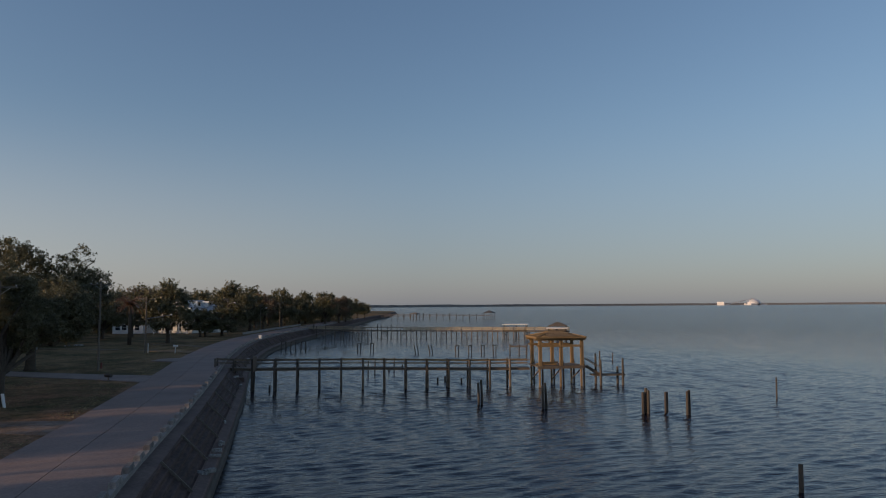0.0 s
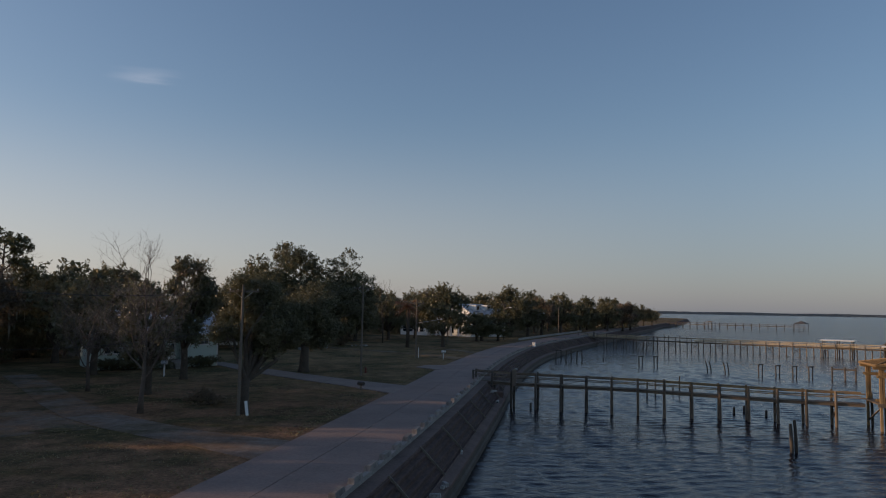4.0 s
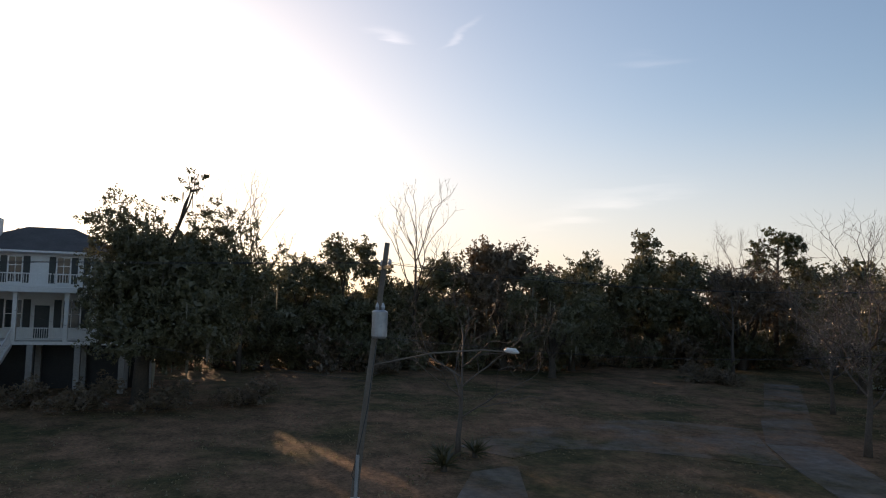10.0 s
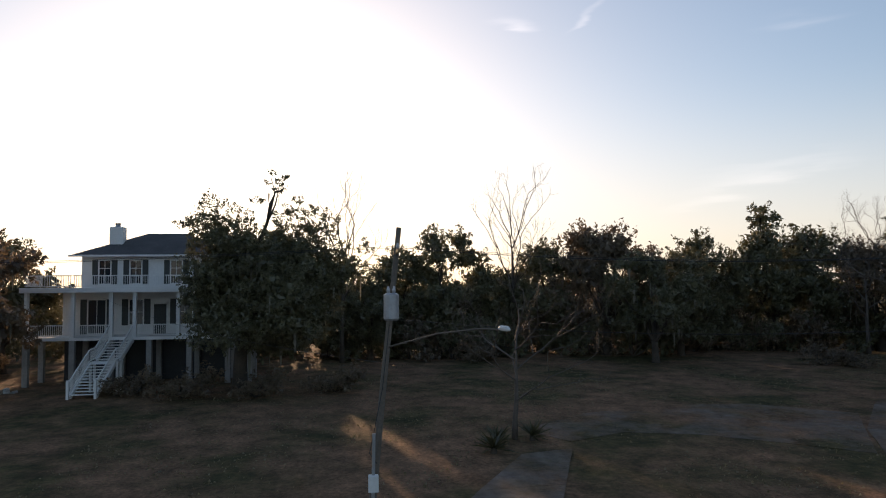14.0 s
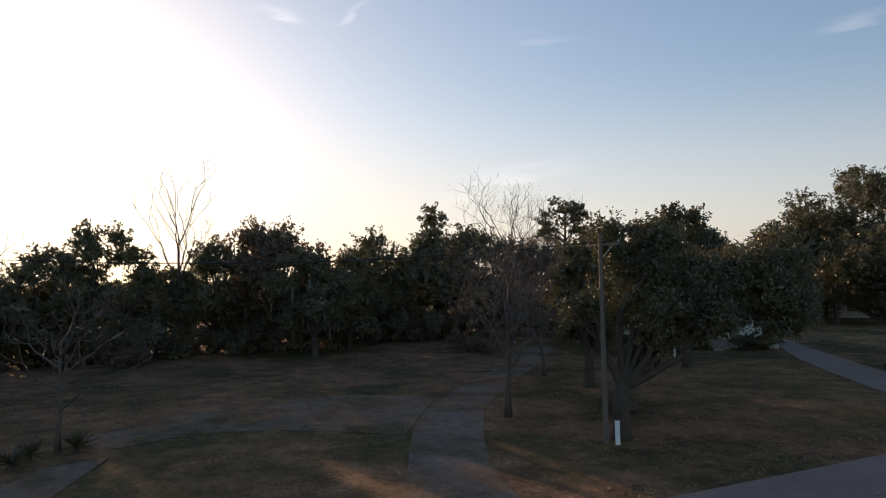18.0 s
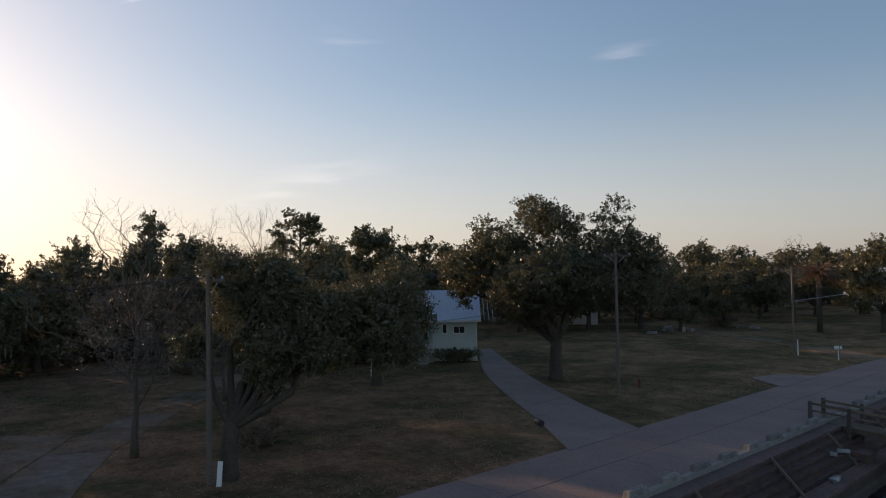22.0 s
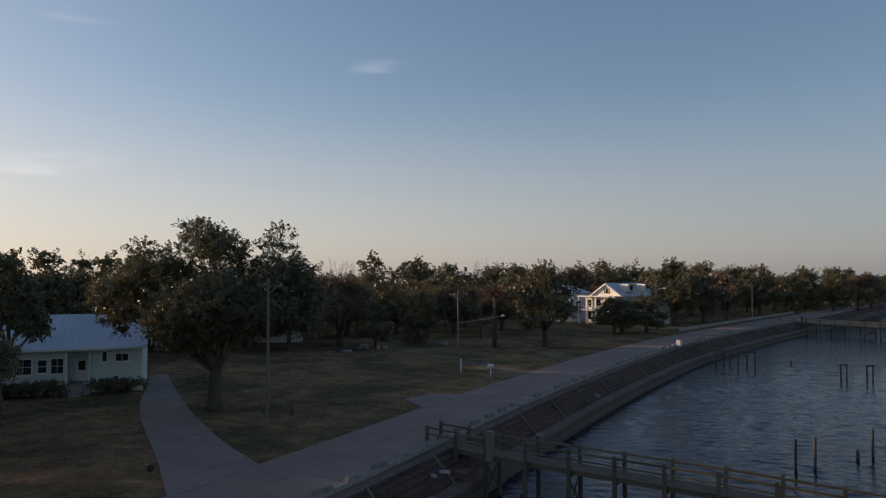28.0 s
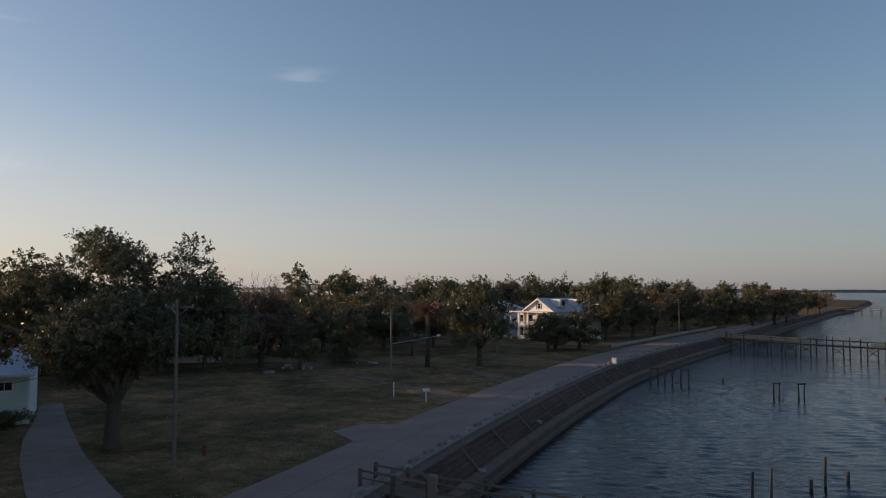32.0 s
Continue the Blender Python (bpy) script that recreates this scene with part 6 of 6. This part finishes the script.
for sx in (-1, 1):
    for sy in (-1, 1):
        part("hip_rafter", Shape().beam((sx * (A + 0.2), sy * (B + 0.35), EZ + 0.14), (sx * ridge, 0, EZ + 0.8), 0.08, 0.18), M_NEWWOOD, pav)
for y in (-B - 0.38, B + 0.38):
    part("fascia", Shape().box(-A - 0.25, y - 0.03, EZ + 0.0, A + 0.25, y + 0.03, EZ + 0.2), M_NEWWOOD, pav)
for x in (-A - 0.27, A + 0.27):
    part("fascia", Shape().box(x - 0.03, -B - 0.4, EZ + 0.0, x + 0.03, B + 0.4, EZ + 0.2), M_NEWWOOD, pav)
for k in range(9):
    f0 = 0.04 + k * 0.1
    z0, y0 = EZ + 0.24 + 0.66 * f0, -(B + 0.35) * (1 - f0)
    w = A + 0.15 - (A + 0.2 - ridge) * f0 - (0.9 if k < 5 else 0.1)
    part("sheathing_board", Shape().beam((-w, y0, z0), (w * 0.98, y0, z0), 0.2, 0.025, (0, -0.24, 1)), M_NEWWOOD, pav)
for x in (-A + 0.3, 0.0, A - 0.3):
    for y in (-B + 0.3, B - 0.3):
        part("post", Shape().box(x + 0.16, y - 0.1, -0.9, x + 0.34, y + 0.1, EZ - 0.3, 0.0), M_NEWWOOD, pav)
part("platform", Shape().box(-A, -B + 0.15, -0.62, A, B - 0.15, -0.48), M_WOOD, pav, "timber platform")
part("joist_edge", Shape().box(-A - 0.05, -B + 0.02, -0.85, A + 0.05, -B + 0.13, -0.5), M_WOOD, pav)
for k in range(5):
    ob = part("stacked_board", Shape().box(-1.4, -0.1, 0, 1.4, 0.1, 0.07), M_NEWWOOD, pav)
    ob.matrix_basis = pose(-1.6 + 0.1 * k, -0.9 + 0.18 * (k % 3), -0.44 + 0.075 * k, 0, 0, 6 * k - 10)
# lower landing with a stair
land = thing("boat_landing", pose(8.7, 85.5, 0, 0, 0, -7), "low timber boat landing with a short stair", "landing")
part("deck", Shape().box(-1.6, -0.9, -1.95, 2.6, 0.9, -1.78), M_WOOD, land)
for y in (-0.8, 0.8):
    part("stringer", Shape().beam((-2.6, y * 0.8, -0.55), (-0.6, y * 0.8, -1.8), 0.07, 0.26), M_WOOD, land)
    part("handrail", Shape().beam((-2.6, y * 0.8, 0.45), (-0.6, y * 0.8, -0.85), 0.06, 0.1), M_WOOD, land)
for k in range(6):
    part("tread", Shape().box(-2.5 + 0.33 * k, -0.65, -0.75 - 0.19 * k, -2.2 + 0.33 * k, 0.65, -0.7 - 0.19 * k), M_WOOD, land)
for x, y, top in ((-0.7, -0.95, 0.2), (-0.7, 0.95, 0.9), (2.4, -0.95, 0.35), (2.4, 0.95, -0.9)):
    part("piling", Shape().tube([(x, y, WATER - 1.2), (x, y, -1.5), (x, y, top)], [0.17, 0.16, 0.13], 9), M_PILE, land)
part("fender", Shape().box(2.6, -0.7, -2.0, 2.85, 0.7, -1.75, 0.03), M_PILE, land)

pier_2 = pier_run("pier", "long far timber pier with new railings near the shore, coloured pale as if sunlit", [(-22.0, 241.7, -0.3), (-2.0, 231.5, -0.65), (40.0, 210.1, -0.65), (58.0, 200.9, -0.65)], 3.4, 2.0, ((0.0, 21.5), (33.5, 140.0)), M_SUNLITWOOD, 3, False, 0.7)
part("gate_post", Shape().box(-18.6, 238.4, -0.6, -18.15, 238.85, 1.35, 0.03), M_POLE, pier_2)


def boathouse(x, y, turn, a, b, h, mat, label, hip):
    t = thing("boathouse", pose(x, y, 0, 0, 0, turn), label, "boathouse")
    for px in (-a, 0, a):
        for py in (-b, b):
            part("piling", Shape().tube([(px, py, WATER - 1.2), (px, py, -0.5), (px, py, h)], [0.16, 0.15, 0.13], 7), M_PILE, t)
    part("deck", Shape().box(-a - 0.3, -b - 0.3, -0.6, a + 0.3, b + 0.3, -0.42), M_WOOD, t)
    if hip:
        part("roof", Shape().add([(-a - 0.7, -b - 0.7, h), (a + 0.7, -b - 0.7, h), (a + 0.7, b + 0.7, h), (-a - 0.7, b + 0.7, h), (-0.5, 0, h + hip), (0.5, 0, h + hip)], [(0, 1, 5, 4), (1, 2, 5), (2, 3, 4, 5), (3, 0, 4), (3, 2, 1, 0)]), mat, t)
    else:
        part("roof", Shape().box(-a - 0.6, -b - 0.6, h, a + 0.6, b + 0.6, h + 0.22, 0.04), mat, t)
    return t


boathouse(43.6, 210.4, -27, 3.4, 2.2, 1.2, M_WHITE, "open boat shed with a flat white roof on piles", 0)
boathouse(55.6, 204.6, -27, 2.6, 2.2, 0.7, M_WOOD, "small hip-roofed timber boathouse on piles", 1.3)
bl = boathouse(53.0, 199.4, -27, 2.6, 1.2, 0.2, M_WHITE, "white boat-lift canopy on short piles", 0)
pier_run("pier", "distant timber pier running out to a small gazebo", [(45, 535, -0.4), (75, 518, -0.4), (131, 495, -0.4)], 5.0, 1.8, (), None, 1, False)
boathouse(130.7, 494.7, -41, 3.2, 2.6, 1.6, M_ROOF, "distant hip-roofed gazebo at the pier's end", 1.8)
boathouse(78.4, 516.0, -41, 2.6, 2.2, 1.2, M_WOOD, "distant timber boat shed on piles", 0.9)


def pile_group(x, y, spec, label, cap=False):
    t = thing("old_piling", pose(x, y, 0), label, "piling", "old pilings in the water")
    for dx, dy, h, lx, r in spec:
        pile(t, dx, dy, WATER + h, r, (lx, 0))
    if cap:
        a, b = spec[0], spec[1]
        part("cap_beam", Shape().beam((a[0] + a[3] - 0.15, a[1], WATER + a[2]), (b[0] + b[3] + 0.15, b[1], WATER + b[2]), 0.16, 0.18), M_PILE, t)


PAIR = [(-0.32, 0, 1.95, -0.05, 0.11), (0.32, 0.2, 2.05, 0.08, 0.1)]
LEANING = [(-0.3, 0, 2.2, -0.55, 0.11), (0.35, 0.2, 2.1, -0.45, 0.1)]
for x, y in ((-13.1, 72.0), (-7.6, 67.3)):
    pile_group(x, y, [(-0.15, 0, 2.4, -0.1, 0.14), (0.25, 0.1, 2.7, -0.15, 0.13)], "two old dark pilings leaning together in the water")
pile_group(0.7, 61.6, [(-0.25, 0, 2.1, 0.0, 0.16), (0.1, 0.1, 2.5, 0.05, 0.17), (0.2, -0.2, 2.3, 0.02, 0.14)], "cluster of three weathered pilings")
pile_group(3.0, 61.1, [(-0.35, 0, 2.1, 0.0, 0.13), (0.3, 0.8, 2.0, 0.02, 0.12)], "two weathered pilings standing apart in the water")
pile_group(4.2, 59.6, [(-0.1, 0, 2.3, 0.0, 0.15), (0.12, 0.05, 2.4, 0.0, 0.14)], "two weathered pilings standing close together")
pile_group(20.5, 66.8, [(0, 0, 2.4, 0.05, 0.09)], "single thin pole in the water")
pile_group(-6.3, 33.4, [(0, 0, 1.6, 0.03, 0.14)], "single old piling in the water")
for x, y in ((-19.8, 108.4), (-18.5, 109.8), (-14.4, 115.0)):
    pile_group(x, y, [(0, 0, 2.2, 0.05, 0.1)], "single thin pole in the water")
for x, y in ((-15.5, 113.8), (-12.5, 117.4), (-20.4, 174.6), (-35.0, 91.9), (-12.1, 94.6), (-10.6, 96.2), (-9.1, 93.0)):
    pile_group(x, y, [(0, 0, 0.7, 0.02, 0.13)], "short stump of an old piling")
for x, y in ((-30.6, 170.4), (-28.4, 169.4), (-26.0, 169.6)):
    pile_group(x, y, [(-0.6, 0, 2.2, 0.12, 0.13), (0.6, 0.1, 2.3, -0.05, 0.13)], "frame of two old pilings with a broken cap beam", True)
for x, y in ((-13.9, 160.5), (-10.8, 161.0), (5.5, 146.0), (8.0, 144.4), (10.8, 144.2), (13.4, 143.9)):
    pile_group(x, y, PAIR, "pair of old pilings with a short cap beam", True)
for x, y in ((-2.4, 150.2), (0.2, 147.6)):
    pile_group(x, y, LEANING, "pair of old pilings leaning over together")
pile_group(23.8, 115.6, [(0, 0, 2.3, 0.05, 0.12)], "single thin pole in the water")
pile_group(28.8, 120.0, [(0, 0, 1.6, 0.05, 0.1)], "single thin pole in the water")
dock = thing("broken_dock", pose(18.3, 142.4, 0, 0, 0, -20), "broken remnant of a timber dock", "dock")
part("deck", Shape().box(-2, -0.8, -1.5, 2, 0.8, -1.3), M_WOOD, dock)
for x in (-1.8, 0.2, 1.8):
    for y in (-0.7, 0.7):
        pile(dock, x, y, -1.0)

# ---- paving slabs of the road ----
for lane, (o0, o1) in enumerate(((-6.6, -3.33), (-3.28, 0.04))):
    s = s_at(-28) + lane * 2.0
    while s < s_at(330):
        sh = Shape()
        vs, fs = [], []
        z0, z1 = (0.0, 0.035) if lane == 0 else (0.035, 0.0)
        dz = random.uniform(0, 0.008)
        for j in range(4):
            q = s + 0.012 + (6.0 - 0.024) * j / 3
            p0, p1 = on_edge(q, o0), on_edge(q, o1)
            vs += [(p0[0], p0[1], -0.08), (p0[0], p0[1], z0 + 0.02 + dz), (p1[0], p1[1], z1 + 0.02 + dz), (p1[0], p1[1], -0.08)]
        for j in range(3):
            k = 4 * j
            fs += [(k + 4, k + 5, k + 1, k), (k + 5, k + 6, k + 2, k + 1), (k + 6, k + 7, k + 3, k + 2)]
        fs += [(1, 2, 3, 0), (15, 14, 13, 12)]
        ob = new("slab", sh.add(vs, [f[::-1] for f in fs]).mesh("slab", M_ROAD))
        ob.parent = road
        s += 6.0


# ---- grass ----
def grass():
    rng = np.random.default_rng(11)
    n = 42000
    y = rng.uniform(16, 150, n)
    x = -48.9 - (rng.uniform(0, 1, n) ** 1.5) * 52
    keep = np.array([noise.noise((a * 0.16, b * 0.16, 9)) + 0.35 * noise.noise((a * 0.7, b * 0.7, 2)) for a, b in zip(x, y)]) > rng.uniform(-0.35, 0.35, n)
    x, y = x[keep], y[keep]
    drive = (np.abs((y - 80) + (x + 48.0) * 0.76) < 4.2) & (x > -77) | (np.abs((y - 49) + (x + 49) * 0.62) < 4.2) & (x > -81) | (np.abs((y - 30) + (x + 48) * 0.53) < 4.0) & (x > -66)
    x, y = x[~drive], y[~drive]
    n = len(x)
    a, h = rng.uniform(0, 6.28, n), rng.uniform(0.01, 0.07, n)
    wx, wy = np.cos(a) * 0.07, np.sin(a) * 0.07
    v = np.stack([np.stack([x - wx, y - wy, np.full(n, -0.05)], 1), np.stack([x + wx, y + wy, np.full(n, -0.05)], 1), np.stack([x + rng.uniform(-0.06, 0.06, n), y + rng.uniform(-0.06, 0.06, n), h], 1)], 1)
    me = bpy.data.meshes.new("grass")
    me.vertices.add(3 * n)
    me.vertices.foreach_set("co", v.ravel())
    me.loops.add(3 * n)
    me.loops.foreach_set("vertex_index", np.arange(3 * n, dtype=np.int32))
    me.polygons.add(n)
    me.polygons.foreach_set("loop_start", np.arange(0, 3 * n, 3, dtype=np.int32))
    me.update()
    me.materials.append(M_BLADE)
    tagged(new("grass", me), "tufts of dry olive grass on the lawn", "grass", "", "stuff")


grass()
